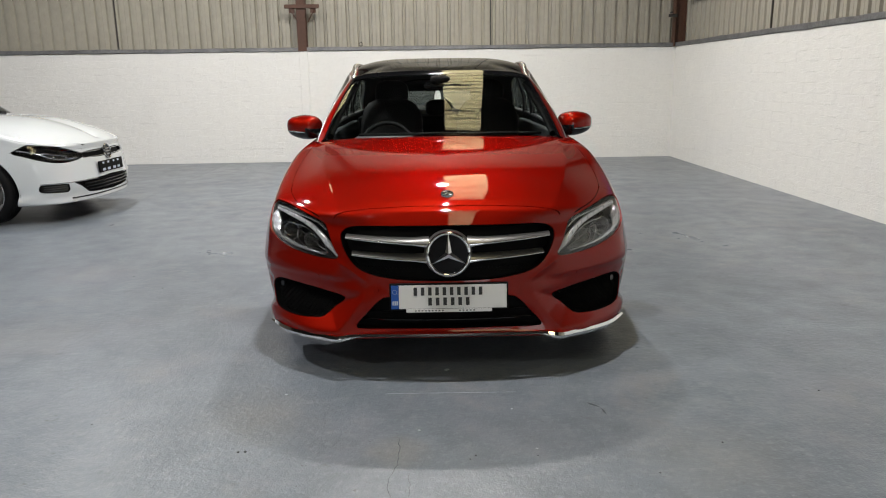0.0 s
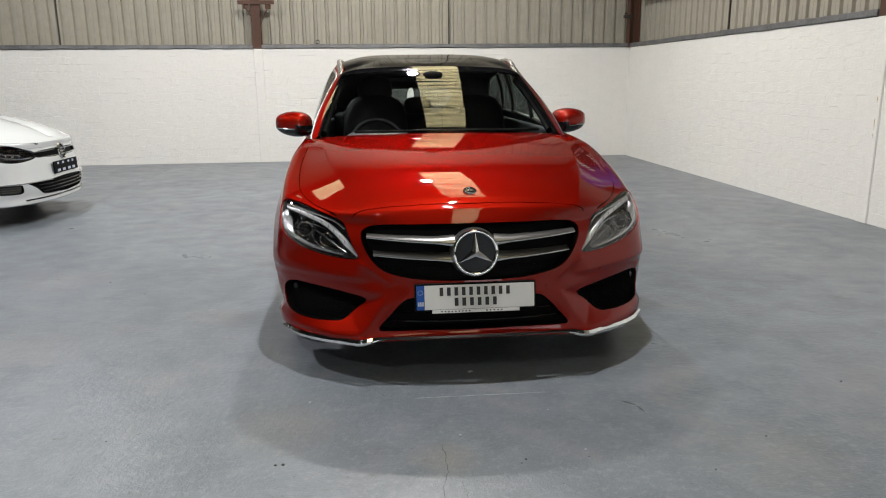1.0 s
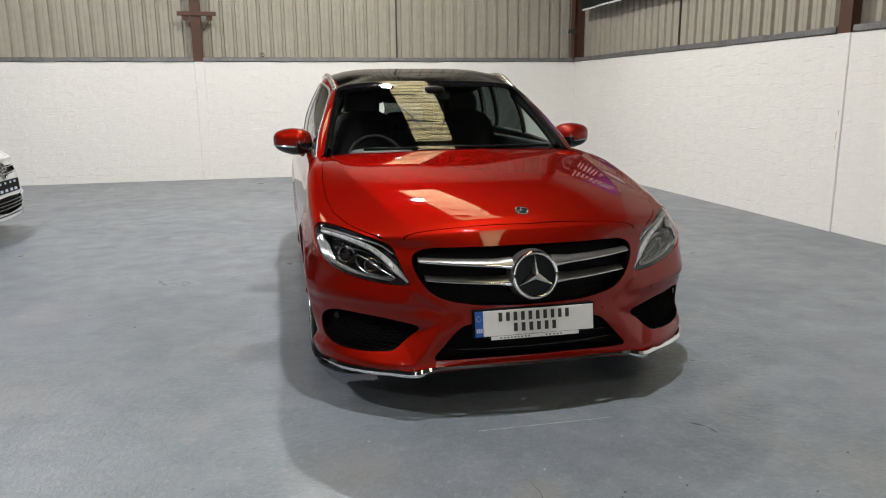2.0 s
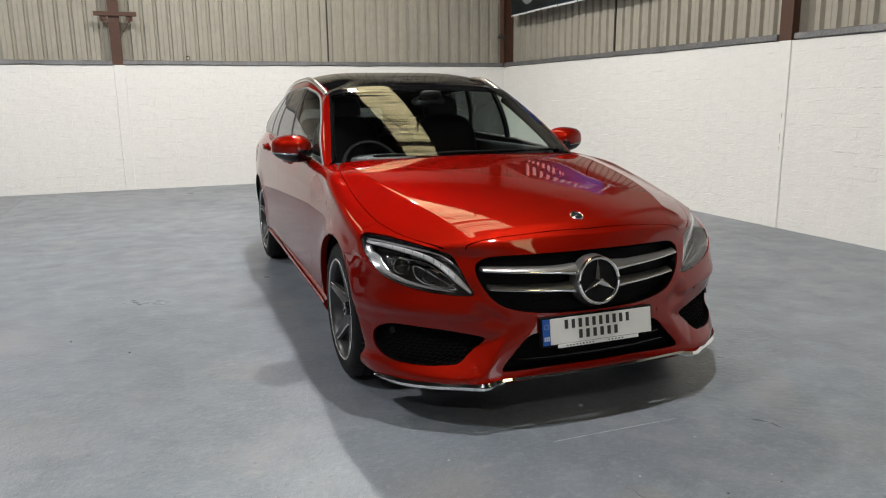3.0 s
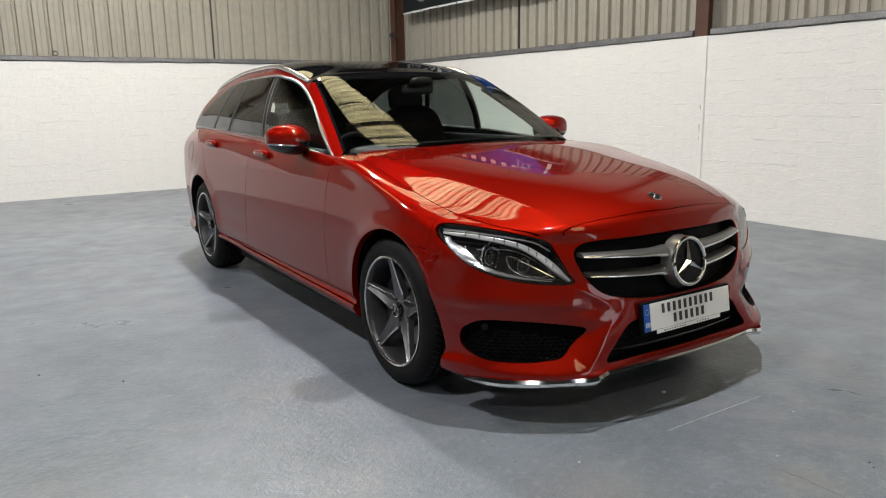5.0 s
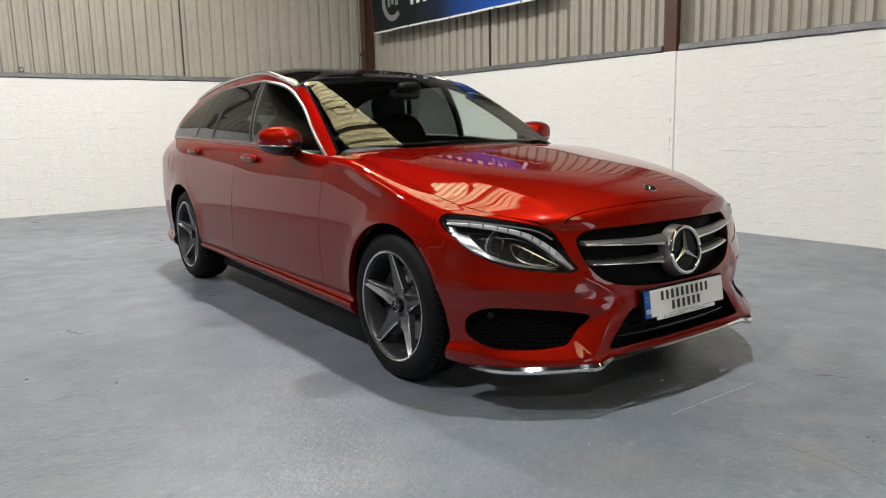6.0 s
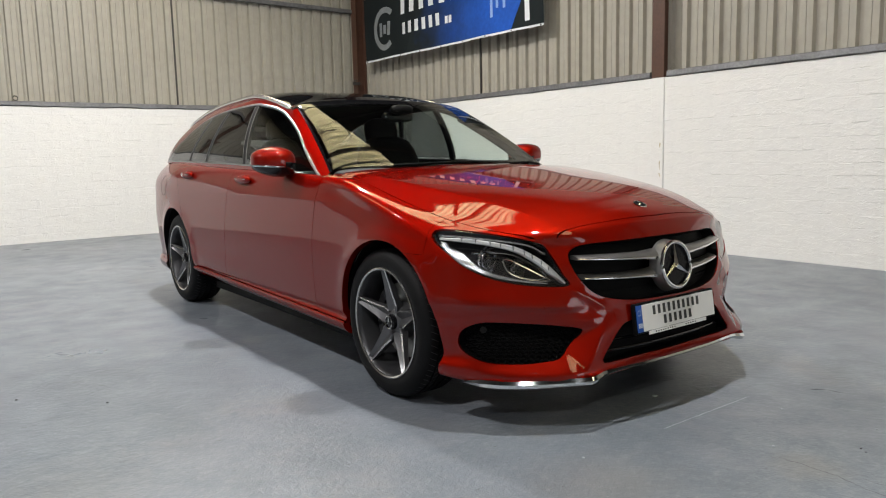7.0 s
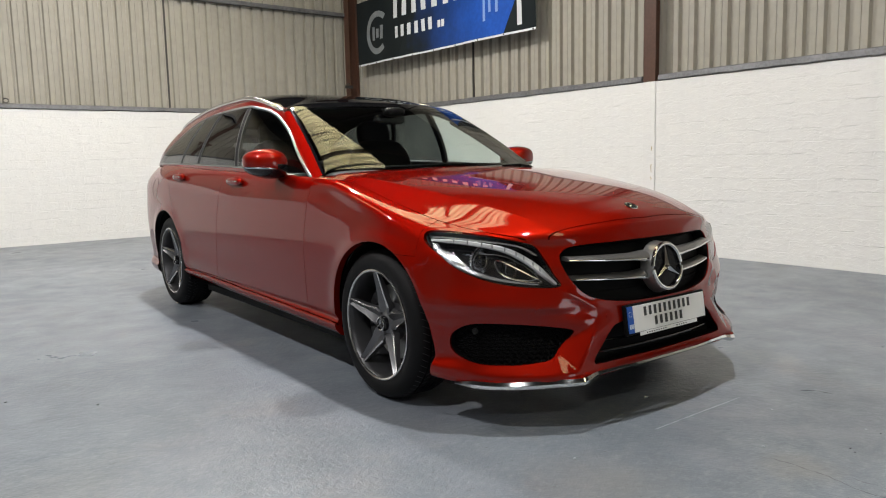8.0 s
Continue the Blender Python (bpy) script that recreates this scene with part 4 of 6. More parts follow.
box("cabin_floor", (-.78, 1.3, .30), (.78, 4.4, .34), M_DASH, car, "", .01)

# ---- car details ----


def lookup(s, axes):
    """A function of two coordinates that gives the nearest point of the skin and its normal."""
    k = 3 - axes[0] - axes[1]

    def at(a, b):
        i = int(np.argmin((s.v[:, axes[0]] - a) ** 2 + (s.v[:, axes[1]] - b) ** 2))
        p, n = s.v[i].copy(), s.n[i]
        if abs(n[k]) > .15:
            p[k] -= np.clip((n[axes[0]] * (a - p[axes[0]]) + n[axes[1]] * (b - p[axes[1]])) / n[k], -.02, .02)
        p[axes[0]], p[axes[1]] = a, b
        return p, n
    return at


def bowl(name, s, depth, material, parent, label=""):
    """A recess behind the opening whose mouth is the skin s."""
    edges = {}
    for q in s.f:
        for a, b in zip(q, q[1:] + q[:1]):
            if (b, a) in edges:
                edges[(b, a)] = False
            else:
                edges[(a, b)] = True
    k = len(s.v)
    v = np.concatenate([s.v - s.n * .004, s.v - s.n * depth])
    f = [[k + a for a in q] for q in s.f] + [[b, a, k + a, k + b] for (a, b), free in edges.items() if free]
    return mesh_ob(name, v.tolist(), f, material, parent, label, smooth=True)


def blob(name, c, r, material, parent=None, label="", e=2.5, seg=20, shape=None):
    """A rounded box: a superellipsoid of half sizes r and exponent e, bent by shape(x, y, z) in -1..1."""
    vs, fs = [], []
    n, m = seg, seg // 2

    def pw(t):
        return math.copysign(abs(t) ** (2 / e), t)
    for i in range(m + 1):
        ph = -math.pi / 2 + math.pi * i / m
        for j in range(n):
            th = 2 * math.pi * j / n
            q = (pw(math.cos(ph)) * pw(math.cos(th)), pw(math.cos(ph)) * pw(math.sin(th)), pw(math.sin(ph)))
            if shape:
                q = shape(*q)
            vs.append([c[k] + r[k] * q[k] for k in range(3)])
    for i in range(m):
        for j in range(n):
            l = (j + 1) % n
            fs.append((i * n + j, i * n + l, (i + 1) * n + l, (i + 1) * n + j))
    return mesh_ob(name, vs, fs, material, parent, label, smooth=True)


front_at = lookup(clip(body, lambda v, uv: np.minimum(.70 - v[:, 1], 8.0 - uv[:, 1])), (0, 2))
side_at = lookup(clip(body, lambda v, uv: np.minimum(v[:, 1] - .6, 8.0 - uv[:, 1])), (1, 2))
cabin_at = lookup(clip(cabin, lambda v, uv: np.minimum(uv[:, 0] - 2.2, 3.6 - uv[:, 1])), (1, 2))


def cabin_point(u, v):
    """A point of the greenhouse by its parameters."""
    row = spline_rows(cabin_net(BASE, EDGE, CROWN), np.array([u]))
    return spline_rows(np.swapaxes(row, 0, 1), np.array([v]), False)[0, 0]


def fp(x, z, out=0.0):
    p, n = front_at(abs(x), z)
    p = p + n * out
    return np.array((math.copysign(1, x) * p[0], p[1], p[2]))


# grille
bowl("grille_recess", both(clip(body, grown(f_grille, -.002))), .052, M_BLACK, car, "black grille recess")
for sx in (-1, 1):
    for z0, x1, z1 in ((.625, .462, .640), (.552, .435, .563)):
        vs, fs = [], []
        xs = np.linspace(.085, x1, 22)
        for x in xs:
            s = (x - .085) / (x1 - .085)
            h = .0165 - .008 * s + .007 * max(0, 1 - s * 5)
            y = fp(x, .58)[1] - .004 + .012 * s
            z = z0 + (z1 - z0) * s
            for a, b in ((-.015, -.45), (-.014, -.20), (-.004, .45), (.012, .95), (.03, 1.0), (.03, -.9), (.005, -1.0), (-.010, -.92), (-.0145, -.75)):
                vs.append((sx * x, y + a + .006, z + h * b))
        nn = 9
        for i in range(len(xs) - 1):
            for j in range(nn):
                k = (j + 1) % nn
                q = (i * nn + j, i * nn + k, (i + 1) * nn + k, (i + 1) * nn + j)
                fs.append(q if sx > 0 else q[::-1])
        fs += [tuple(range(nn)), tuple(range((len(xs) - 1) * nn, len(xs) * nn))]
        blade = mesh_ob("grille_blade", vs, fs, M_SILVER, car, "satin silver grille blade with bright lower edge", smooth=True)
        blade.data.materials.append(M_CHROME)
        blade.data.polygons.foreach_set("material_index", [1 if len(f.vertices) == 4 and f.index % 9 in (0, 7, 8) else 0 for f in blade.data.polygons])
# fine mesh in the grille's depth
vs, fs = [], []
for k in range(-30, 31):
    for z in np.arange(.47, .51, .0155):
        x = k * .0165 + (.008 if int(round(z / .0155)) % 2 else 0)
        if np.min(f_grille(np.array([[abs(x), 0, z]]), np.zeros((1, 2)))) > .006:
            y = fp(x, .58)[1] + .042
            i = len(vs)
            vs += [(x - .0065, y, z), (x, y, z + .0055), (x + .0065, y, z), (x, y, z - .0055), (x, y - .005, z)]
            fs += [(i, i + 3, i + 4), (i + 3, i + 2, i + 4), (i + 2, i + 1, i + 4), (i + 1, i, i + 4)]
tagged(mesh_ob("grille_mesh", vs, fs, M_BLACK, car, "black studded grille mesh"), kind="stuff")

# three-pointed badge
badge = new("badge")
badge.parent = car
badge.matrix_basis = pose(0, -.058, .580, -9)
M_BADGE = mat("badge_glass", (0.008, 0.008, 0.010), 0.2, 0, 0.2, 30, spec=0.12)
ring = [(.0915 * math.cos(a), 0, .0915 * math.sin(a)) for a in np.linspace(0, 2 * math.pi, 72, endpoint=False)]
tube("ring", ring, .0085, M_CHROME, badge, "chrome ring", closed=True, sides=12)
vs, fs = [], []
for k in range(48):
    a = 2 * math.pi * k / 48
    for r, d in ((.090, .002), (.097, .004), (.101, .020), (.108, .050), (.095, .052)):
        vs.append((r * math.cos(a), d, r * math.sin(a)))
    l = (k + 1) % 48
    fs += [(k * 5 + i, k * 5 + i + 1, l * 5 + i + 1, l * 5 + i) for i in range(4)]
mesh_ob("bezel", vs, fs, M_SILVER, badge, "satin silver badge surround", smooth=True)
n = 48
mesh_ob("backing", [(0, .006, 0)] + [(.09 * math.cos(2 * math.pi * k / n), .006, .09 * math.sin(2 * math.pi * k / n)) for k in range(n)],
        [(0, 1 + k, 1 + (k + 1) % n) for k in range(n)], M_BADGE, badge, "gloss black backing disc")
vs, fs = [(0, -.012, 0), (0, .004, 0)], []
for k in range(3):
    a = math.pi / 2 + 2 * math.pi * k / 3
    vs.append((.088 * math.cos(a), -.001, .088 * math.sin(a)))
    b = a + math.pi / 3
    vs.append((.0165 * math.cos(b), -.001, .0165 * math.sin(b)))
for k in range(3):
    t, v0, v1 = 2 + 2 * k, 3 + 2 * ((k - 1) % 3), 3 + 2 * k
    fs += [(0, v0, t), (0, t, v1)]
mesh_ob("star", vs, fs, M_CHROME, badge, "chrome three-pointed star")

# hood emblem
hood_at = lookup(clip(body, lambda v, uv: np.minimum(uv[:, 1] - 8.0, 8 - uv[:, 0])), (0, 1))
p, nrm = hood_at(0.0, .128)
emblem = new("hood_emblem")
emblem.parent = car
emblem.matrix_basis = Matrix.Translation(Vector(p)) @ Vector(nrm).to_track_quat("Z", "Y").to_matrix().to_4x4()
tube("emblem_ring", [(.026 * math.cos(a), .026 * math.sin(a), .003) for a in np.linspace(0, 2 * math.pi, 36, endpoint=False)], .0035, M_CHROME, emblem, "", closed=True, sides=8)
lathe_d = [(0, 0, .0035)] + [(.024 * math.cos(a), .024 * math.sin(a), .002) for a in np.linspace(0, 2 * math.pi, 32, endpoint=False)]
mesh_ob("emblem_disc", lathe_d, [(0, 1 + k, 1 + (k + 1) % 32) for k in range(32)], M_LAMPDARK, emblem)
for k in range(3):
    a = math.pi / 2 + 2 * math.pi * k / 3
    tube("emblem_ray", [(0, 0, .005), (.024 * math.cos(a), .024 * math.sin(a), .005)], [.0036, .0016], M_CHROME, emblem, sides=4)

# plate
plate = new("number_plate")
plate.parent = car
plate.matrix_basis = pose(0, -.062, .388, -8.5)
box("plate_holder", (-.264, -.002, -.061), (.264, .016, .061), M_BLACK, plate, "black plate holder", .004)
box("plate_field", (-.222, -.006, -.052), (.256, -.002, .053), M_PLATE, plate, "white plate", .0012)
box("plate_band", (-.256, -.006, -.052), (-.223, -.002, .053), M_BLUE, plate, "blue band", .0012)
box("plate_strip", (-.19, -.007, -.068), (.19, -.002, -.0535), M_PLATE, plate, "white strip below", .001)
M_PALE = mat("pale_ink", (0.5, 0.56, 0.68), 0.5, 0, 0.05, 30)
for k in range(3):
    box("plate_bar", (-.251 + .009 * k, -.0068, -.035), (-.244 + .009 * k, -.0058, -.017), M_PALE, plate)
for k in range(12):
    a = 2 * math.pi * k / 12
    box("plate_bar", (-.2412 + .010 * math.cos(a), -.0068, .022 + .010 * math.sin(a)), (-.2388 + .010 * math.cos(a), -.0058, .0244 + .010 * math.sin(a)), M_PALE, plate)


def letter_bars(n, x0, x1, z0, z1):
    w = (x1 - x0) / n
    for k in range(n):
        box("plate_bar", (x0 + w * k + w * .20, -.0072, z0), (x0 + w * k + w * .68, -.0058, z1), M_INK, plate)


letter_bars(10, -.163, .158, .007, .043)
letter_bars(6, -.099, .101, -.038, -.003)
letter_bars(9, -.155, -.02, -.0635, -.0585)
letter_bars(5, .04, .12, -.0635, -.0585)

# side intakes with a honeycomb, and the low middle opening
for s in (clip(body, grown(f_fog, -.002)),):
    for sx, q in ((1, s), (-1, mirrored(s))):
        bowl("intake_recess", q, .050, M_BLACK, car, "black intake recess")
        vs, fs = [], []
        px, pz = .0235, .0130

        def bar(a, b, r=.0021):
            (xa, za), (xb, zb) = a, b
            mid = np.array([[(xa + xb) / 2, 0, (za + zb) / 2]])
            if f_fog(mid, np.zeros((1, 2)))[0] < .002:
                return
            A, B = fp(sx * xa, za, -.026), fp(sx * xb, zb, -.026)
            i = len(vs)
            d = (B - A) / (np.linalg.norm(B - A) + 1e-9)
            w = np.cross(d, (0, 1, 0)) * r
            for P in (A, B):
                vs.extend([P + w, P - (0, r * 1.3, 0), P - w, P + (0, .012, 0)])
            for k in range(4):
                l = (k + 1) % 4
                fs.append((i + k, i + l, i + 4 + l, i + 4 + k))
        for r in range(16):
            z = .245 + r * pz
            for c in range(20):
                x = .455 + c * px + (px / 2 if r % 2 else 0)
                # flattened hexagon cell
                bar((x, z + pz * .5), (x + px / 2, z + pz * .82 - pz * .32))
                bar((x - px * .32, z), (x, z + pz * .5))
                bar((x + px / 2, z + pz * .5), (x + px * .82, z))
                bar((x, z + pz * .5), (x - px * .18, z + pz))
                bar((x + px / 2, z + pz * .5), (x + px * .68, z + pz))
        tagged(mesh_ob("intake_honeycomb", vs, fs, M_BLACK, car, "black honeycomb intake mesh"), kind="stuff")
bowl("lower_intake", both(clip(body, grown(f_low, -.002))), .052, M_BLACK, car, "black lower intake")
for z in (.275, .315):
    xs = np.linspace(-.40, .40, 33)
    tube("intake_bar", [(x, fp(x, .36)[1] + .022, z) for x in xs], .006, M_GLOSSBLACK, car, "", sides=8)
for x in (-.324, .324, -.60, .60):
    z = .412 if abs(x) < .5 else .455
    P, Q = fp(x, z, .0005), fp(x, z, .003)
    d = (Q - P) / np.linalg.norm(Q - P)
    tube("parking_sensor", [P - d * .004, P + d * .0022], .0105, M_PAINT, car, "round red parking sensor", sides=20)

# round sensors set into the side intakes
for sx in (-1, 1):
    P, Q = fp(sx * .795, .385, -.012), fp(sx * .795, .385, .002)
    tube("distance_sensor", [P, P + (Q - P) * .6], .013, M_GLOSSBLACK, car, "round black distance sensor", sides=20)

# chrome blade along the bottom of the bumper
half = smooth_loop([(0, -.090, .217), (.20, -.083, .216), (.36, -.060, .212), (.435, -.052, .205), (.500, -.055, .193), (.575, -.004, .188), (.68, .062, .185), (.78, .150, .184), (.855, .270, .186)], 10, False)
prof = [(.006, .002), (-.006, .009), (-.012, .002), (-.006, -.006), (.008, -.008)]
for sx in (-1, 1):
    vs, fs = [], []
    for i, p in enumerate(half):
        t = half[min(i + 1, len(half) - 1)] - half[max(i - 1, 0)]
        o = np.array([t[1], -t[0], 0]) / (np.hypot(t[0], t[1]) + 1e-9)
        wide = .70 + .80 * np.clip((p[0] - .38) / .10, 0, 1)
        wide *= np.clip((.875 - p[0]) / .06, .15, 1)
        for a, b in prof:
            q = p - o * a * 1.2 + np.array([0, 0, b * wide * 1.25])
            vs.append((sx * q[0], q[1], q[2]))
    m = len(prof)
    for i in range(len(half) - 1):
        for j in range(m):
            k = (j + 1) % m
            q = (i * m + j, i * m + k, (i + 1) * m + k, (i + 1) * m + j)
            fs.append(q if sx > 0 else q[::-1])
    fs += [tuple(range(m)), tuple(range((len(half) - 1) * m, len(half) * m))]
    mesh_ob("chrome_blade", vs, fs, M_CHROME, car, "polished chrome bumper blade", smooth=True)

# headlamps
lamp_skin, lamp_mouth = clip(body, f_lamp), clip(body, grown(f_lamp, -.003))
M_GUIDE = mat("frosted_light_guide", (0.72, 0.73, 0.74), 0.22, 0.35, 0.12, 30, coat=0.5)
M_LAMPGREY = mat("lamp_inner_silver", (0.62, 0.63, 0.64), 0.25, 0.8, 0.1, 30)


def strip(name, s3, w, material, parent, label=""):
    """A flat band of width w (number or per point) along 3D points, standing upright on the surface."""
    p = np.asarray(s3, float)
    ww = np.full(len(p), w) if np.isscalar(w) else np.asarray(w)
    t = np.gradient(p, axis=0)
    vs, fs = [], []
    for i in range(len(p)):
        up = np.cross(t[i], (0, -1.0, 0))
        up = up / (np.linalg.norm(up) + 1e-9)
        if up[2] < 0:
            up = -up
        for a, b in ((-.5, 0), (-.3, -.006), (.3, -.006), (.5, 0), (.5, .012), (-.5, .012)):
            vs.append(p[i] + up * ww[i] * a + np.array((0, b, 0)))
    for i in range(len(p) - 1):
        for k in range(6):
            l = (k + 1) % 6
            fs.append((i * 6 + k, i * 6 + l, i * 6 + 6 + l, i * 6 + 6 + k))
    fs += [tuple(range(6)), tuple(range(len(p) * 6 - 6, len(p) * 6))]
    return mesh_ob(name, vs, fs, material, parent, label, smooth=True)


for sx, q, mouth in ((-1, mirrored(lamp_skin), mirrored(lamp_mouth)), (1, lamp_skin, lamp_mouth)):
    hl = new("headlamp")
    hl.parent = car
    bowl("housing", offset(mouth, .002), .085, M_LAMPDARK, hl, "black lamp housing")
    skin_ob("lens", offset(q, .003), M_LENS, hl, "clear lamp lens").visible_shadow = False
    brow = smooth_loop([(.848, .733), (.79, .730), (.72, .714), (.65, .683), (.59, .637), (.55, .592), (.512, .551)], 8, False)
    wb = np.interp(np.linspace(0, 1, len(brow)), (0, .15, .45, .8, 1), (.010, .016, .020, .027, .012))
    strip("light_strip", [fp(sx * a, b, -.020) for a, b in brow], wb, M_GUIDE, hl, "frosted running light strip")
    brow2 = smooth_loop([(.842, .742), (.80, .741), (.73, .730), (.66, .713), (.60, .690), (.565, .665)], 8, False)
    strip("upper_trim", [fp(sx * a, b, -.016) for a, b in brow2], .008, M_LAMPGREY, hl, "silver upper trim")
    rear = smooth_loop([(.850, .722), (.856, .690), (.838, .645), (.800, .612), (.74, .585), (.66, .566), (.575, .553)], 8, False)
    wr = np.interp(np.linspace(0, 1, len(rear)), (0, .25, .5, 1), (.018, .055, .022, .004))
    strip("lower_trim", [fp(sx * a, b, -.026) for a, b in rear], wr, M_LAMPGREY, hl, "silver lower trim")
    for x, z, r in ((.765, .655, .036), (.665, .618, .030)):
        c = fp(sx * x, z, -.050)
        dish = [(r * 1.55, 0), (r * 1.42, .012), (r * 1.05, .03), (r * .9, .034)]
        d = lathe("reflector", dish, M_REFL, hl, "faceted chrome reflector dish", 8)
        d.data.polygons.foreach_set("use_smooth", [False] * len(d.data.polygons))
        d.matrix_basis = pose(c[0], c[1] - .012, c[2], 0, 0, 90 - sx * 12)
        blob("projector", c, (r * .86, r * .7, r * .86), M_GLOSSBLACK, hl, "dark projector lens", 2.0, 24)
        ringp = [(c[0] + (r * .92) * math.cos(a), c[1] - .012, c[2] + (r * .92) * math.sin(a)) for a in np.linspace(0, 2 * math.pi, 32, endpoint=False)]
        tube("projector_ring", ringp, .0035, M_REFL, hl, "silver ring", closed=True, sides=8)
    inner_path = smooth_loop([(.800, .690), (.735, .690), (.670, .668), (.615, .630), (.575, .585), (.60, .570), (.66, .578)], 8, False)
    strip("reflector_edge", [fp(sx * a, b, -.034) for a, b in inner_path], .006, M_REFL, hl, "silver reflector edge")
    drop = smooth_loop([(.712, .648), (.708, .612), (.678, .584), (.62, .566), (.562, .562), (.60, .588), (.65, .622), (.69, .648)], 6)
    tube("reflector_loop", [fp(sx * a, b, -.022) for a, b in drop], .0032, M_REFL, hl, "silver teardrop loop", closed=True, sides=6)
    # fine ribs of the running light along the brow
    for k in range(9):
        a, b = brow[int(len(brow) * (.16 + .075 * k))]
        c = fp(sx * a, b, -.0125)
        box("light_rib", (c[0] - .0012, c[1] - .002, c[2] - .008), (c[0] + .0012, c[1] + .003, c[2] + .008), M_REFL, hl)

# side window trim, rails, handles, mirrors
loop = smooth_loop(WINDOWS, 10)
for sx in (-1, 1):
    pts = []
    for y, z in loop:
        p, nr = cabin_at(y, z)
        p = p - nr * .0065
        pts.append((sx * p[0], p[1], p[2]))
    tube("window_trim", pts, [.0105 if (z > 1.07 or y < 1.75) and y < 3.4 else .0085 for y, z in loop], M_TRIM, car, "bright chrome window trim", closed=True, sides=8)
    # silver lines put in place of the highlights down both pillar edges
    for y0, z0, y1, z1, w in ((2.46, 1.018, 2.50, 1.363, .024), (3.17, 1.037, 2.98, 1.35, .018), (3.57, 1.039, 3.31, 1.33, .010)):
        for k in (-1, 1):
            glint = []
            for t in np.linspace(0, 1, 9):
                p, nr = cabin_at(y0 + (y1 - y0) * t + k * w, z0 + (z1 - z0) * t)
                p = p + nr * .0005
                glint.append((sx * p[0], p[1], p[2]))
            tube("pillar_glint", glint, .0028, M_SILVER, car, "slim silver line standing in for the highlight on a pillar edge", sides=6)
    us = np.linspace(2.62, 8.1, 60)
    rail = np.array([cabin_point(u, 3.10 + .10 * min(1, (u - 2.3) / .8)) for u in us])
    lift = np.interp(us, (2.6, 3.0, 3.4, 7.2, 8.1), (.000, .004, .006, .006, -.002))
    rr = np.interp(us, (2.6, 2.9, 7.6, 8.1), (.009, .020, .019, .007))
    tube("roof_rail", [(sx * p[0], p[1], p[2] + l) for p, l in zip(rail, lift)], rr, M_SATIN, car, "satin silver roof rail", sides=12, squash=.8)
    for hy, hz in ((2.34, .925), (3.36, .945)):
        p, nr = side_at(hy, hz)
        blob("door_handle", (sx * (p[0] + .016), hy, hz), (.021, .112, .023), M_PAINT, car, "red door handle with chrome strip", 2.6, 20)
        tube("handle_strip", [(sx * (p[0] + .033), hy + t, hz + .004) for t in np.linspace(-.085, .085, 9)], .0035, M_CHROME, car, "chrome handle strip", sides=6)
        blob("handle_cup", (sx * (p[0] - .004), hy + .01, hz - .004), (.009, .085, .037), M_PAINT, car, "", 2.2, 16)
    mir = new("door_mirror")
    mir.parent = car

    def shell_shape(x, y, z):
        # swept outer end, flat glass behind
        k = 1 - .28 * max(0, x) ** 2
        return (x, (y * (.55 if y > 0 else 1.0)) * k, z * (1 - .22 * max(0, x)) + .10 * x)
    up = blob("mirror_cap", (0, 0, 0), (.116, .120, .080), M_PAINT, mir, "red mirror cap", 2.9, 32, shell_shape)
    me = up.data
    me.materials.append(M_GLOSSBLACK)
    me.polygons.foreach_set("material_index", [1 if p.center.z < -.016 else 0 for p in me.polygons])
    tube("indicator_strip", [(.113 * math.cos(a), -.120 * math.sin(a) * .98, -.026 + .008 * math.cos(a)) for a in np.linspace(.25, 1.9, 14)], .005, M_REFL, mir, "slim indicator strip", sides=6)
    blob("mirror_glass", (-.005, .050, .0), (.096, .010, .062), M_CHROME, mir, "mirror glass", 3, 20)
    tube("mirror_foot", [(-.09, .0, -.062), (-.14, -.02, -.078), (-.19, -.06, -.088)], [.030, .024, .030], M_GLOSSBLACK, mir, "black mirror foot", sides=12, squash=.55)
    mir.matrix_basis = Matrix.Translation((-.915 if sx < 0 else .893, 1.80, 1.028)) @ Matrix.Diagonal((sx, 1, 1, 1)) @ Matrix.Rotation(radians(9), 4, "Z")
# fuel flap line on the driver's side
p, nr = side_at(3.95, .86)
tube("fuel_flap", [(-(side_at(3.95 + .085 * math.cos(a), .86 + .075 * math.sin(a))[0][0] + .0005), 3.95 + .085 * math.cos(a), .86 + .075 * math.sin(a)) for a in np.linspace(0, 2 * math.pi, 32, endpoint=False)], .0009, M_BLACK, car, "", closed=True, sides=5)

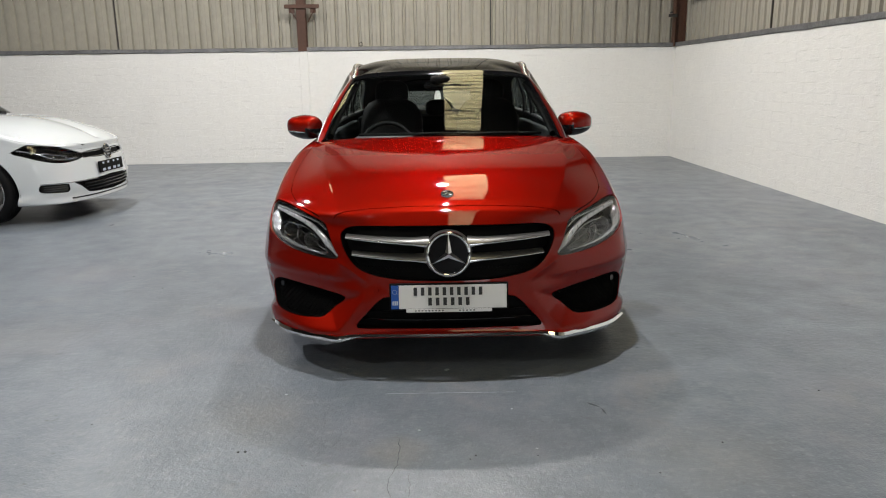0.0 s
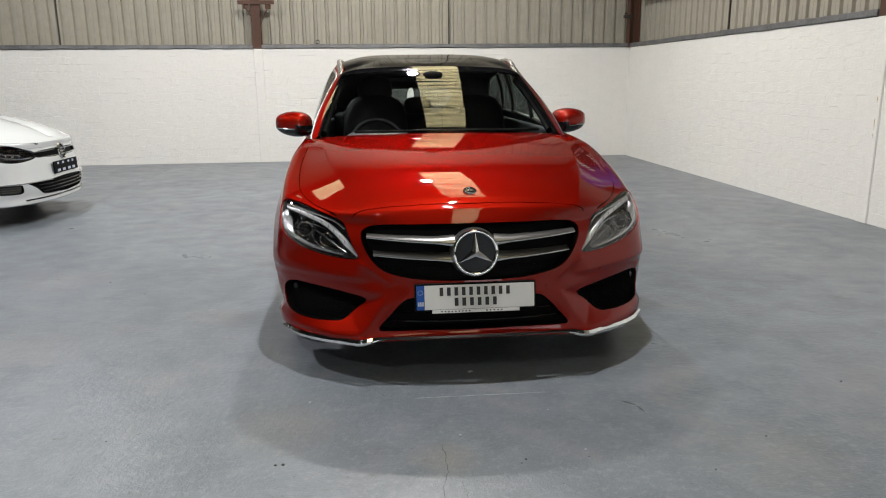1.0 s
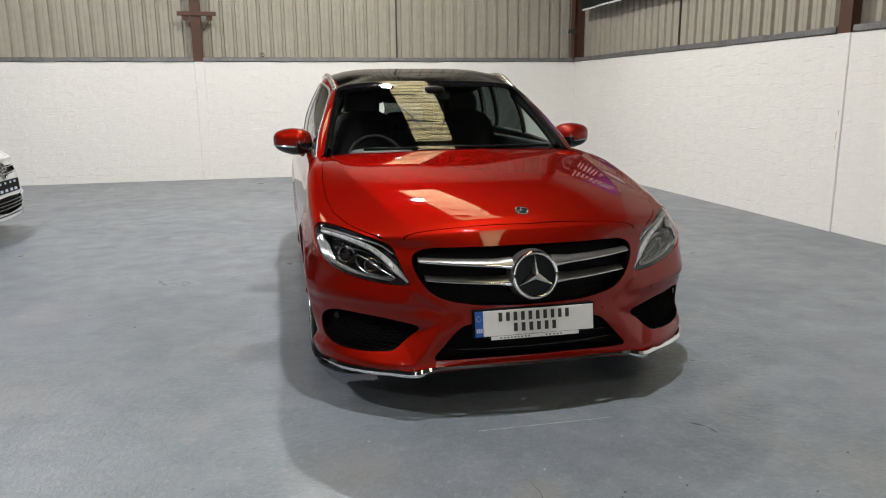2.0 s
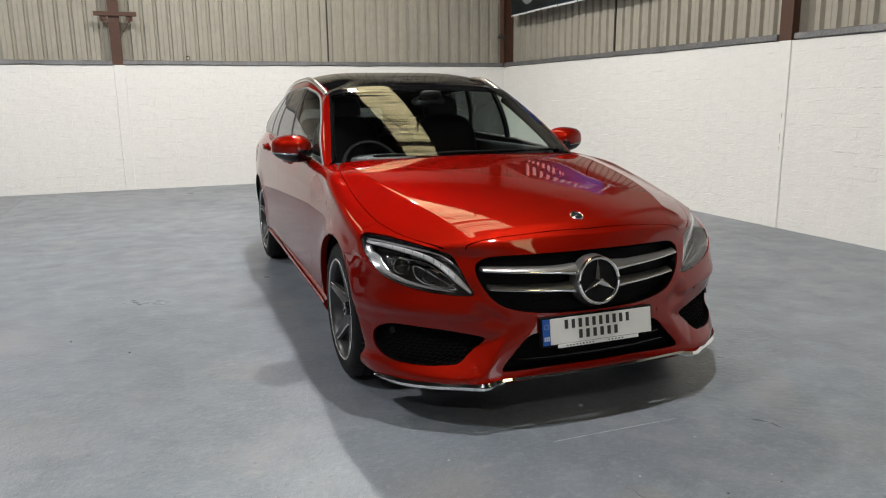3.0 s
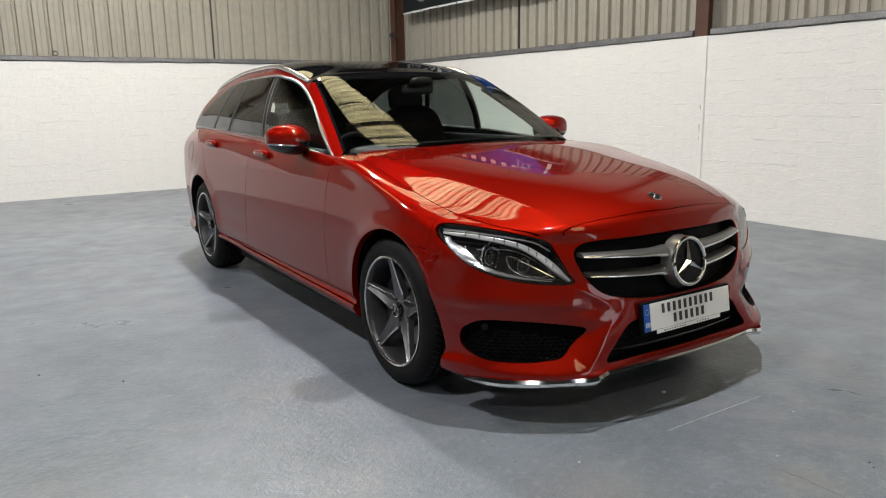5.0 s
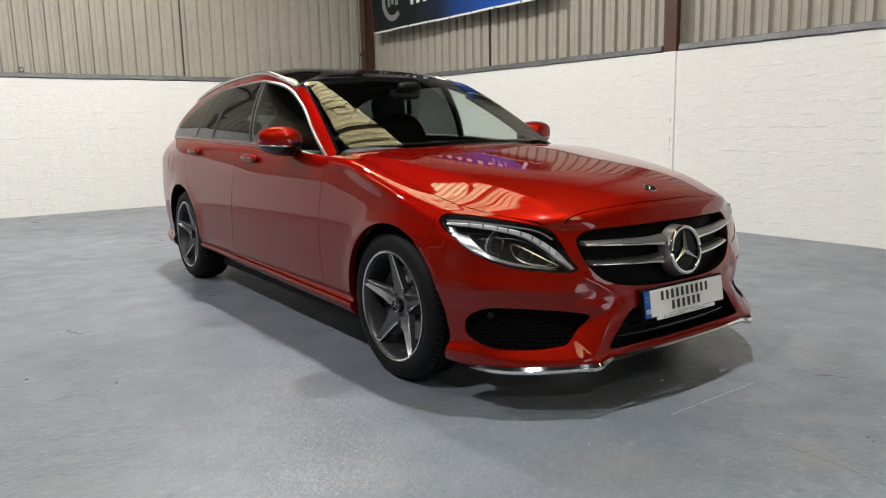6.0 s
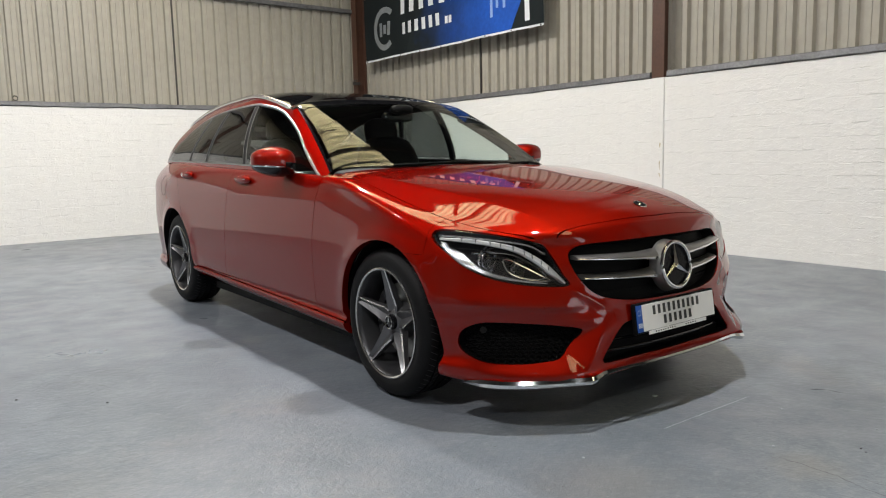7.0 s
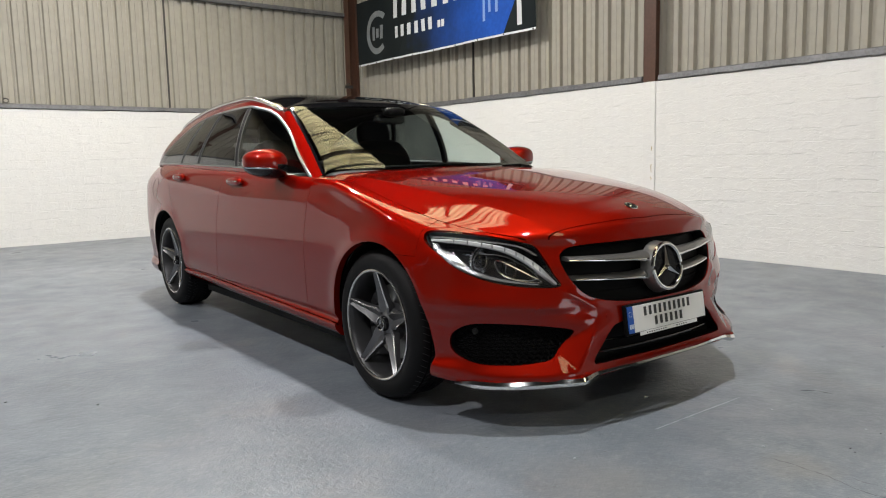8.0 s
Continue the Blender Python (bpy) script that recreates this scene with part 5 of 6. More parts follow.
# ---- cabin ----
for sx in (-1, 1):
    lining = [cabin_point(2.45, q) * np.array((sx, 1, 1)) + np.array((-sx * .045, .045, -.02)) for q in np.linspace(.35, 2.75, 14)]
    tube("pillar_lining", lining, .024, M_BLACK, car, "dark windscreen pillar lining", sides=10)
box("dashboard", (-.70, 1.52, .62), (.70, 1.86, .93), M_DASH, car, "dark grey dashboard", .05)
blob("dash_hood", (-.38, 1.72, .945), (.20, .12, .035), M_DASH, car, "", 2.6)
for sx in (-1, 1):
    seat = new("front_seat")
    seat.parent = car
    blob("seat_cushion", (sx * .38, 2.35, .52), (.26, .27, .10), M_SEAT, seat, "", 3.5)
    blob("seat_back", (0, 0, .30), (.25, .09, .34), M_SEAT, seat, "", 3.5).matrix_basis = pose(sx * .38, 2.58, .56, -14)
    blob("head_restraint", (0, 0, 0), (.135, .055, .10), M_SEAT, seat, "", 3).matrix_basis = pose(sx * .38, 2.78, 1.225, -10)
    for k in (-.05, .05):
        tube("restraint_rod", [(sx * .38 + k, 2.745, 1.05), (sx * .38 + k, 2.77, 1.18)], .007, M_CHROME, seat, sides=6)
blob("rear_bench", (0, 3.35, .72), (.66, .16, .30), M_SEAT, car, "black leather rear bench", 4)
for x in (-.45, 0, .45):
    blob("rear_restraint", (x, 3.45, 1.08), (.12, .05, .075), M_SEAT, car, "", 3)
stw = new("steering_wheel")
stw.parent = car
stw.matrix_basis = pose(-.38, 2.0, .872, 62)
tube("wheel_rim", [(.178 * math.cos(a), .178 * math.sin(a), 0) for a in np.linspace(0, 2 * math.pi, 48, endpoint=False)], .016, M_SEAT, stw, "black leather rim", closed=True, sides=10)
blob("wheel_boss", (0, 0, .0), (.085, .07, .03), M_DASH, stw, "", 2.6)
for a in (0, math.pi, -math.pi / 2):
    tube("wheel_spoke", [(.05 * math.cos(a), .05 * math.sin(a), 0), (.18 * math.cos(a), .18 * math.sin(a), 0)], .013, M_SATIN, stw, sides=8)
blob("interior_mirror", (0, 1.98, 1.285), (.115, .018, .034), M_GLOSSBLACK, car, "black interior mirror", 3)
blob("sensor_housing", (0, 1.93, 1.325), (.07, .06, .03), M_BLACK, car, "", 2.5)
# belt-line inner trim and headlining
for sx in (-1, 1):
    box("door_card", (sx * .765 - .03, 1.60, .34), (sx * .765 + .03, 3.6, .975), M_DASH, car, "dark door trim", .015)
    box("load_side", (sx * .70 - .04, 3.62, .34), (sx * .70 + .04, 4.38, 1.0), M_DASH, car, "dark load area trim", .015)
box("load_cover", (-.66, 3.55, .985), (.66, 4.46, 1.02), M_DASH, car, "dark load cover", .01)
# wipers parked on the cowl
for x0, x1 in ((-.52, .12), (.08, .62)):
    pts = []
    for t in np.linspace(0, 1, 12):
        x = x0 + (x1 - x0) * t
        pts.append((x, 1.325 + .30 * x * x + .03, 1.004 - .02 * abs(x)))
    tube("wiper", pts, .008, M_BLACK, car, "black wiper blade", sides=8)

# ---- the white hatchback, side on to the estate ----
M_WHITE = mat("white_car_paint", (0.64, 0.67, 0.68), 0.25, 0, 0.03, 60, coat=1.0)
HPLAN = [(0, 0), (.30, .018), (.55, .085), (.72, .19), (.82, .33), (.868, .52), (.887, .86), (.888, 1.3), (.889, 2.2), (.886, 3.0), (.86, 3.8), (.70, 4.12), (0, 4.25)]
HSHOULDER = [(0, .045, .745), (.30, .065, .745), (.55, .14, .748), (.70, .26, .765), (.79, .42, .800), (.835, .60, .845), (.855, .90, .915), (.842, 1.25, .965), (.824, 2.2, .965), (.81, 3.0, .98), (.76, 3.8, 1.0), (.60, 4.05, 1.0), (0, 4.15, 1.0)]
HRIDGE = [(.13, .786), (.22, .838), (.35, .900), (.50, .952), (.66, .994), (.84, 1.022), (1.0, 1.038), (1.12, 1.045), (1.24, 1.05)]
hbody = grid_skin(body_net(HPLAN, HSHOULDER, HRIDGE, .19), steps((0, 6, 80), (6, 12, 50)), steps((0, 8, 56), (8, 12, 20)))
hatch = thing("hatchback_car", "white hatchback car parked side on near the blockwork wall", "car", at=pose(-3.46, 4.63, 0, 0, 0, 88))
H_LAMP = nose(inside([(.42, .664), (.52, .700), (.66, .745), (.78, .772), (.84, .775), (.872, .735), (.850, .680), (.79, .620), (.68, .585), (.54, .592), (.43, .618)], (0, 2)))
H_LAMP = all_of(H_LAMP, lambda v, uv: .545 - 2.0 * np.abs(v[:, 2] - .705) - v[:, 1])
H_GRILLE = nose(inside([(-.2, .678), (.10, .678), (.30, .674), (.425, .662), (.44, .625), (.30, .606), (.10, .600), (-.2, .600)], (0, 2)))
H_LOW = nose(inside([(-.2, .400), (.30, .400), (.50, .398), (.60, .392), (.52, .340), (.44, .282), (.38, .266), (.20, .258), (-.2, .258)], (0, 2)))
H_FOG = nose(inside([(.655, .382), (.72, .386), (.80, .388), (.815, .350), (.805, .312), (.74, .302), (.66, .300), (.640, .320), (.645, .355)], (0, 2)))
H_HOOD = all_of(inside([(-.3, .04), (0, .04), (.30, .06), (.55, .15), (.70, .27), (.79, .42), (.825, .60), (.832, .9), (.818, 1.2), (.75, 1.36), (.4, 1.26), (0, 1.22), (-.3, 1.22)], (0, 1)), lambda v, uv: uv[:, 1] - 7.7, lambda v, uv: 8.4 - uv[:, 0])
H_ARCH = all_of(any_of(disc(.87, .33, .36), disc(3.50, .33, .36)), lambda v, uv: np.abs(v[:, 0]) - .6)
H_DECK = lambda v, uv: np.minimum(uv[:, 0] - 7.6, uv[:, 1] - 8.5)
hshell = clip(hbody, no(any_of(H_LAMP, H_GRILLE, H_LOW, H_FOG, H_ARCH, H_DECK)))
H_BUMP = all_of(lambda v, uv: .56 - v[:, 1], lambda v, uv: .70 - v[:, 2])
skin_ob("front_bumper", both(clip(hshell, all_of(H_BUMP, no(H_HOOD, G)))), M_WHITE, hatch, "white front bumper", .04)
skin_ob("hood", both(clip(hshell, grown(H_HOOD, -G))), M_WHITE, hatch, "white hood", .02)
hside = clip(hshell, all_of(no(H_BUMP, G), no(H_HOOD, G)))
hd = ahead(1.45, .30, 1.42, .86)
for nm, fn in (("front_wing", grown(hd, -G)), ("body_side", no(hd, G))):
    q = clip(hside, fn)
    for s in (q, mirrored(q)):
        skin_ob(nm, s, M_WHITE, hatch, "", .03)
hin = clip(hbody, no(any_of(grown(H_ARCH, .03), H_DECK, lambda v, uv: np.minimum(v[:, 1] - 1.0, uv[:, 1] - 8.5))))
skin_ob("inner_body", both(offset(hin, .06)), M_BLACK, hatch, "black inner body")
HBASE = [(0, 1.12, 1.01), (.37, 1.17, 1.008), (.70, 1.34, .990), (.805, 1.42, .945), (.808, 2.0, .96), (.805, 2.6, .975), (.79, 3.2, .985), (.74, 3.8, 1.0), (.55, 4.1, 1.0), (0, 4.18, 1.0)]
HEDGE = [(0, 1.88, 1.40), (.32, 1.90, 1.395), (.58, 2.0, 1.37), (.62, 2.12, 1.37), (.635, 2.5, 1.40), (.63, 2.8, 1.405), (.615, 3.2, 1.395), (.58, 3.7, 1.36), (.45, 3.95, 1.34), (0, 4.0, 1.34)]
HCROWN = [(2.25, 1.44), (2.32, 1.445), (2.45, 1.45), (2.55, 1.455), (2.7, 1.457), (2.9, 1.457), (3.2, 1.45), (3.6, 1.42), (3.8, 1.40), (3.85, 1.39)]
hcab = grid_skin(cabin_net(HBASE, HEDGE, HCROWN), steps((0, 9, 110)), steps((0, 6, 50)))
H_DLO = all_of(inside([(1.62, .975), (2.5, .995), (3.6, 1.02), (3.5, 1.25), (3.2, 1.33), (2.5, 1.35), (2.2, 1.29), (1.9, 1.15)], (1, 2)), lambda v, uv: uv[:, 0] - 2.5, lambda v, uv: 7.5 - uv[:, 0])
H_SCR = lambda v, uv: np.minimum(2.0 - uv[:, 0], 2.9 - uv[:, 1])
skin_ob("cabin_frame", both(clip(hcab, no(any_of(H_DLO, H_SCR)))), M_WHITE, hatch, "white roof and pillars", .03)
skin_ob("windscreen", both(clip(hcab, H_SCR)), M_TINT, hatch, "tinted windscreen").visible_shadow = False
q = clip(hcab, H_DLO)
for s in (q, mirrored(q)):
    skin_ob("side_window", s, M_TINT, hatch, "dark side window").visible_shadow = False
hfront = lookup(clip(hbody, lambda v, uv: np.minimum(.70 - v[:, 1], 8.0 - uv[:, 1])), (0, 2))


def hp(x, z, out=0.0):
    p, n = hfront(abs(x), z)
    p = p + n * out
    return np.array((math.copysign(1, x) * p[0], p[1], p[2]))


bowl("grille_recess", both(clip(hbody, H_GRILLE)), .03, M_BLACK, hatch, "black slim grille")
bowl("lower_intake", both(clip(hbody, H_LOW)), .04, M_BLACK, hatch, "black lower intake")
hl_skin, hf_skin = clip(hbody, H_LAMP), clip(hbody, H_FOG)
for sx, q, g in ((1, hl_skin, hf_skin), (-1, mirrored(hl_skin), mirrored(hf_skin))):
    hl = new("headlamp")
    hl.parent = hatch
    bowl("housing", offset(q, .004), .07, M_LAMPDARK, hl, "black lamp housing")
    skin_ob("lens", offset(q, .003), M_LENS, hl, "clear lamp lens").visible_shadow = False
    for pth, r in (([(.47, .625), (.60, .622), (.70, .636), (.80, .700), (.838, .722)], .008), ([(.60, .625), (.585, .650), (.66, .668), (.76, .690)], .009), ([(.70, .640), (.69, .665), (.73, .685)], .005)):
        tube("light_strip", [hp(sx * a, b, -.02) for a, b in smooth_loop(pth, 6, False)], r, M_REFL, hl, "silver light strip", sides=8)
    blob("projector", hp(sx * .64, .642, -.035), (.024, .02, .022), M_GLOSSBLACK, hl, "dark projector lens", 2, 18)
    bowl("fog_recess", g, .03, M_BLACK, hatch, "black fog lamp recess")
    tube("fog_trim", [hp(sx * a, .393, .003) for a in np.linspace(.30, .81, 16)], .006, M_CHROME, hatch, "chrome fog trim", sides=8)
    for z in (.322, .343, .364):
        tube("fog_slat", [hp(sx * a, z, -.008) for a in np.linspace(.665, .80, 8)], .0055, M_LAMPDARK, hatch, "", sides=6)
for z, w in ((.29, .42), (.325, .46), (.36, .48)):
    tube("intake_slat", [hp(x, z, -.012) for x in np.linspace(-w, w, 25)], .007, M_GLOSSBLACK, hatch, "", sides=8)
for z in (.664, .612):
    tube("grille_strip", [hp(x, z, -.002) for x in np.linspace(-.43, .43, 31)], .0045, M_CHROME, hatch, "chrome grille strip", sides=8)
tube("lip_strip", [hp(x, .235, .004) for x in np.linspace(-.62, .62, 31)], .006, M_GLOSSBLACK, hatch, "", sides=8)
rb = new("badge")
rb.parent = hatch
rb.matrix_basis = pose(0, hp(0, .64)[1] - .014, .640, -8) @ Matrix.Scale(1.3, 4)
tube("ring", [(.056 * math.cos(a), 0, .056 * math.sin(a)) for a in np.linspace(0, 2 * math.pi, 40, endpoint=False)], .006, M_CHROME, rb, "chrome ring", closed=True, sides=8)
mesh_ob("backing", [(0, .004, 0)] + [(.055 * math.cos(2 * math.pi * k / 32), .004, .055 * math.sin(2 * math.pi * k / 32)) for k in range(32)], [(0, 1 + k, 1 + (k + 1) % 32) for k in range(32)], M_LAMPDARK, rb)
for a, b in (((-.030, .022), (.030, .022)), ((-.040, 0), (.040, 0)), ((-.030, -.022), (.030, -.022))):
    tube("badge_bar", [(a[0], -.002, a[1]), (b[0], -.002, b[1])], .0045, M_CHROME, rb, sides=6)
hpl = new("number_plate")
hpl.parent = hatch
hpl.matrix_basis = pose(0, hp(0, .50)[1] - .016, .497, -3)
box("plate_holder", (-.262, 0, -.058), (.262, .014, .058), M_BLACK, hpl, "black empty plate holder", .004)
for k, x in enumerate((-.2, -.09, .03, .13)):
    box("plate_bar", (x, -.002, -.045), (x + .06, .001, -.020), M_PALE, hpl)
    box("plate_bar", (x + .01, -.002, .025), (x + .045, .001, .045), M_PALE, hpl)
for wx, wy, rz in ((.762, .87, 0), (-.762, .87, 180), (.762, 3.50, 0), (-.762, 3.50, 180)):
    w = copy_thing(wheel, pose(wx, wy, .322, 0, 0, rz) @ Matrix.Scale(.965, 4))
    w.parent = hatch
    w.matrix_basis = pose(wx, wy, .318, 0, 0, rz) @ Matrix.Scale(.97, 4)
for sx in (-1, 1):
    for cy in (.87, 3.50):
        vs, fs = [], []
        for i in range(21):
            a = math.pi * (i / 20 * 1.16 - .08)
            for x in (.48, .85):
                vs.append((sx * x, cy + .372 * math.cos(a), .33 + .372 * math.sin(a)))
        for i in range(20):
            fs.append((2 * i, 2 * i + 1, 2 * i + 3, 2 * i + 2))
        vs.append((sx * .48, cy, .33))
        fs += [(42, 2 * i, 2 * i + 2) for i in range(20)]
        mesh_ob("arch_liner", vs, fs, M_BLACK, hatch, "black wheel arch liner", smooth=True)
box("underbody", (-.72, .45, .20), (.72, 4.0, .23), M_BLACK, hatch, "black underbody", .01)
box("dashboard", (-.68, 1.5, .6), (.68, 1.8, .95), M_DASH, hatch, "dark dashboard", .04)
for x in (-.37, .37):
    blob("front_seat", (x, 2.5, .80), (.24, .12, .40), M_SEAT, hatch, "dark front seat", 3.5)

# ---- steelwork ----


def i_column(name, x, y, z0, z1, w, d, turn, label):
    """An I-section: flanges of width w, depth d between their faces."""
    bm = bmesh.new()
    t, tw = .012, .008
    for lo, hi in (((-w / 2, -d / 2, z0), (w / 2, -d / 2 + t, z1)), ((-w / 2, d / 2 - t, z0), (w / 2, d / 2, z1)), ((-tw / 2, -d / 2 + t, z0), (tw / 2, d / 2 - t, z1))):
        add_box(bm, lo, hi)
    bmesh.ops.transform(bm, matrix=pose(x, y, 0, 0, 0, turn), verts=bm.verts)
    return tagged(part(name, bm, M_STEEL), label, "steel column", kind="structure")


i_column("column_back", -2.105, BACK + .06, WALL_H + .002, 6.2, .14, .16, 0, "brown painted steel column on a pilaster")
i_column("column_corner", RIGHT + .05, BACK + .02, WALL_H + .002, 5.3, .15, .18, 90, "brown painted steel corner column")
i_column("column_right", RIGHT + .112, 3.02, WALL_H + .002, 5.2, .15, .25, 90, "brown painted steel column on a pilaster")
for y in (-3.2, -9.3):
    i_column("column_right_far", RIGHT + .112, y, WALL_H + .002, 5.2, .15, .25, 90, "brown painted steel column on a pilaster")
for x in (-8.1, -14.2):
    i_column("column_back_far", x, BACK + .06, WALL_H + .002, 6.2, .14, .16, 0, "brown painted steel column on a pilaster")

# pilasters under the columns
for nm, lo, hi in (("pilaster_back", (-2.165, BACK - .020, 0), (-2.025, BACK + .01, WALL_H)),
                   ("pilaster_right", (RIGHT - .016, 2.940, 0), (RIGHT + .01, 3.098, WALL_H)),
                   ("pilaster_right_far", (RIGHT - .016, -3.29, 0), (RIGHT + .01, -3.11, WALL_H))):
    tagged(box(nm, lo, hi, M_WALL, bevel=.006), "white painted pilaster", "pilaster", kind="structure")

# rafters and purlins
for y in (BACK - .1, 3.03, -3.2, -9.3):
    for xa, xb in ((RIDGE_X, RIGHT - .02), (LEFT, RIDGE_X)):
        za, zb = roof_z(xa) - .22, roof_z(xb) - .22
        ang = math.degrees(math.atan2(zb - za, xb - xa))
        ln = math.hypot(xb - xa, zb - za)
        tagged(box("rafter", (0, -.04, -.11), (ln, .04, .10), M_STEEL, m=pose(xa, y, za, 0, -ang, 0)), "brown painted steel rafter", "rafter", kind="structure")
for x in (-4.6, -3.1, -1.6, -.1, 1.4, 2.9):
    tagged(box("purlin", (x - .03, FRONT, roof_z(x) - .15), (x + .03, BACK, roof_z(x) - .03), M_DARKSTEEL), "dark steel roof purlin", "purlin", kind="structure")
tagged(box("sheeting_rail_back", (LEFT, BACK + .07, 3.47), (RIGHT + .03, BACK + .16, 3.53), M_FLASH, bevel=.004), "grey galvanised sheeting rail", "rail", kind="structure")

for y in (2.6, 3.95, 5.25, 6.55, 7.8):
    tagged(box("roof_light_bar", (SKY0 - .1, y - .025, roof_z(SKY0) - .13), (SKY1 + .1, y + .025, roof_z(SKY0) - .09), M_DARKSTEEL, m=pose(0, 0, 0)), "dark steel bar under the roof light", "roof bar", kind="structure")
for p0, p1 in (((.05, 4.75), (.52, 3.5)), ((1.25, 4.3), (.92, 3.5))):
    tagged(tube("brace_rod", [(*p0, roof_z(p0[0]) - .22), (*p1, roof_z(p1[0]) - .22)], .022, M_DARKSTEEL, None, sides=8), "dark steel roof bracing rod", "brace", kind="structure")

# laps where two cladding sheets meet
for x in (-5.14, .98):
    tagged(box("sheet_lap", (x - .012, BACK + .136, WALL_H + .07), (x + .012, BACK + .152, 5.4), M_DARKSTEEL), "dark lap between two cladding sheets", "sheet lap", kind="structure")
for y in (6.085, -.1):
    tagged(box("sheet_lap", (RIGHT + .136, y - .012, WALL_H + .07), (RIGHT + .152, y + .012, 5.1), M_DARKSTEEL), "dark lap between two cladding sheets", "sheet lap", kind="structure")

# crossed bracket on the back column
br = thing("wall_bracket", "rusty brown steel bracket bolted across the column", "bracket")
box("cross_bar", (-2.36, BACK - .050, 2.47), (-1.80, BACK - .022, 2.53), M_STEEL, br, "", .003)
for sx in (-1, 1):
    tube("strut", [(-2.07 + sx * .20, BACK - .036, 2.47), (-2.07 + sx * .075, BACK - .030, 2.25)], .009, M_STEEL, br, sides=8)
    box("end_plate", (-2.07 + sx * .17 - .045, BACK - .028, 2.40), (-2.07 + sx * .17 + .045, BACK - .0215, 2.47), M_STEEL, br)

# cleat on the corner column
cl = thing("column_cleat", "small dark steel cleat bolted to the corner column", "cleat")
box("cleat_plate", (3.86, BACK - .10, 2.26), (4.0, BACK - .072, 2.31), M_DARKSTEEL, cl, "", .003)
tube("cleat_bolt", [(3.90, BACK - .14, 2.33), (3.90, BACK - .06, 2.33)], .014, M_DARKSTEEL, cl, sides=8)

# ring hook on the flashing
rg = thing("wall_ring", "small rusty steel ring fixed above the flashing", "ring")
tube("ring", [(-1.15 + .028 * math.cos(a), BACK - .03, 1.90 + .028 * math.sin(a)) for a in np.linspace(0, 2 * math.pi, 24, endpoint=False)], .006, M_DARKSTEEL, rg, closed=True, sides=8)
tube("ring_pin", [(-1.15, BACK - .03, 1.93), (-1.15, BACK + .16, 1.94)], .006, M_DARKSTEEL, rg, sides=8)

# rust runs on the pilaster
M_RUN = mat("rust_stain", (0.66, 0.57, 0.40), 0.8, 0, 0.4, 30)
for z0, ln, w in ((1.12, .05, .010), (.93, .10, .006), (.80, .04, .008)):
    vs, fs = [], []
    for k in range(7):
        ww = w * (1 - (k / 6) ** 2) * random.uniform(.5, 1) + .001
        yc = 2.978 + random.uniform(-.004, .004)
        vs += [(RIGHT - .0175, yc - ww, z0 - ln * k / 6), (RIGHT - .0175, yc + ww, z0 - ln * k / 6)]
    for k in range(6):
        fs.append((2 * k, 2 * k + 1, 2 * k + 3, 2 * k + 2))
    tagged(mesh_ob("rust_run", vs, fs, M_RUN), "ochre rust stain run down the pilaster", "stain", kind="structure")

# ---- lamps over the floor ----
for lx, ly, power in LAMP_SPOTS:
    # the two added fill lamps get the same housing
    hb = thing("high_bay_lamp", "round black high bay lamp hanging from the roof", "ceiling lamp", group="high bay lamps")
    m = pose(lx, ly, LAMP_Z, 0, -90, 0)
    lathe("housing", [(0, .16), (.05, .16), (.06, .10), (.15, .05), (.17, .02), (.175, 0), (.168, 0)], M_LAMPBODY, hb, "", 40).matrix_basis = m
    tube("cord", [(lx, ly, LAMP_Z + .16), (lx, ly, roof_z(lx) - .02)], .008, M_LAMPBODY, hb, sides=6)

# ---- banner on the right wall ----
M_BANNER = mat("banner_cloth_black", (0.008, 0.013, 0.015), 0.50, 0, 0.2, 3, 0.1, 10, spec=0.25)
M_BANNERBLUE = mat("banner_print_blue", (0.014, 0.10, 0.50), 0.5, 0, 0.3, 2, 0.1, 10, spec=0.3)


def fade_to_black(m, y0, y1):
    """The print runs from black at y0 to its own colour at y1, cloudily."""
    nt = m.node_tree
    p = nt.nodes["Principled BSDF"]
    src = p.inputs["Base Color"].links[0].from_socket
    pos, sep, nz, add, mr, mx = (nt.nodes.new("ShaderNode" + k) for k in ("NewGeometry", "SeparateXYZ", "TexNoise", "Math", "MapRange", "Mix"))
    nt.links.new(pos.outputs["Position"], sep.inputs[0])
    nt.links.new(pos.outputs["Position"], nz.inputs["Vector"])
    nz.inputs["Scale"].default_value, nz.inputs["Detail"].default_value = 1.8, 3
    add.operation = "MULTIPLY_ADD"
    add.inputs[1].default_value = 1.1
    nt.links.new(nz.outputs[0], add.inputs[0])
    nt.links.new(sep.outputs["Y"], add.inputs[2])
    mr.inputs[1].default_value, mr.inputs[2].default_value = y0 + .55, y1 + .55
    nt.links.new(add.outputs[0], mr.inputs[0])
    mx.data_type = "RGBA"
    mx.inputs["A"].default_value = (0.008, 0.013, 0.015, 1)
    nt.links.new(mr.outputs[0], mx.inputs["Factor"])
    nt.links.new(src, mx.inputs["B"])
    nt.links.new(mx.outputs["Result"], p.inputs["Base Color"])


fade_to_black(M_BANNERBLUE, 7.25, 5.55)
M_BANNERWHITE = mat("banner_print_white", (0.70, 0.72, 0.74), 0.5, 0, 0.05, 20)
M_BANNERGREY = mat("banner_print_grey", (0.25, 0.27, 0.28), 0.4, 0, 0.3, 8)
banner = thing("banner", "black and blue printed vinyl banner with white hem", "banner")
BX, BY0, BY1, BZ0, BZ1 = RIGHT - .06, 8.80, 4.66, 2.585, 3.60


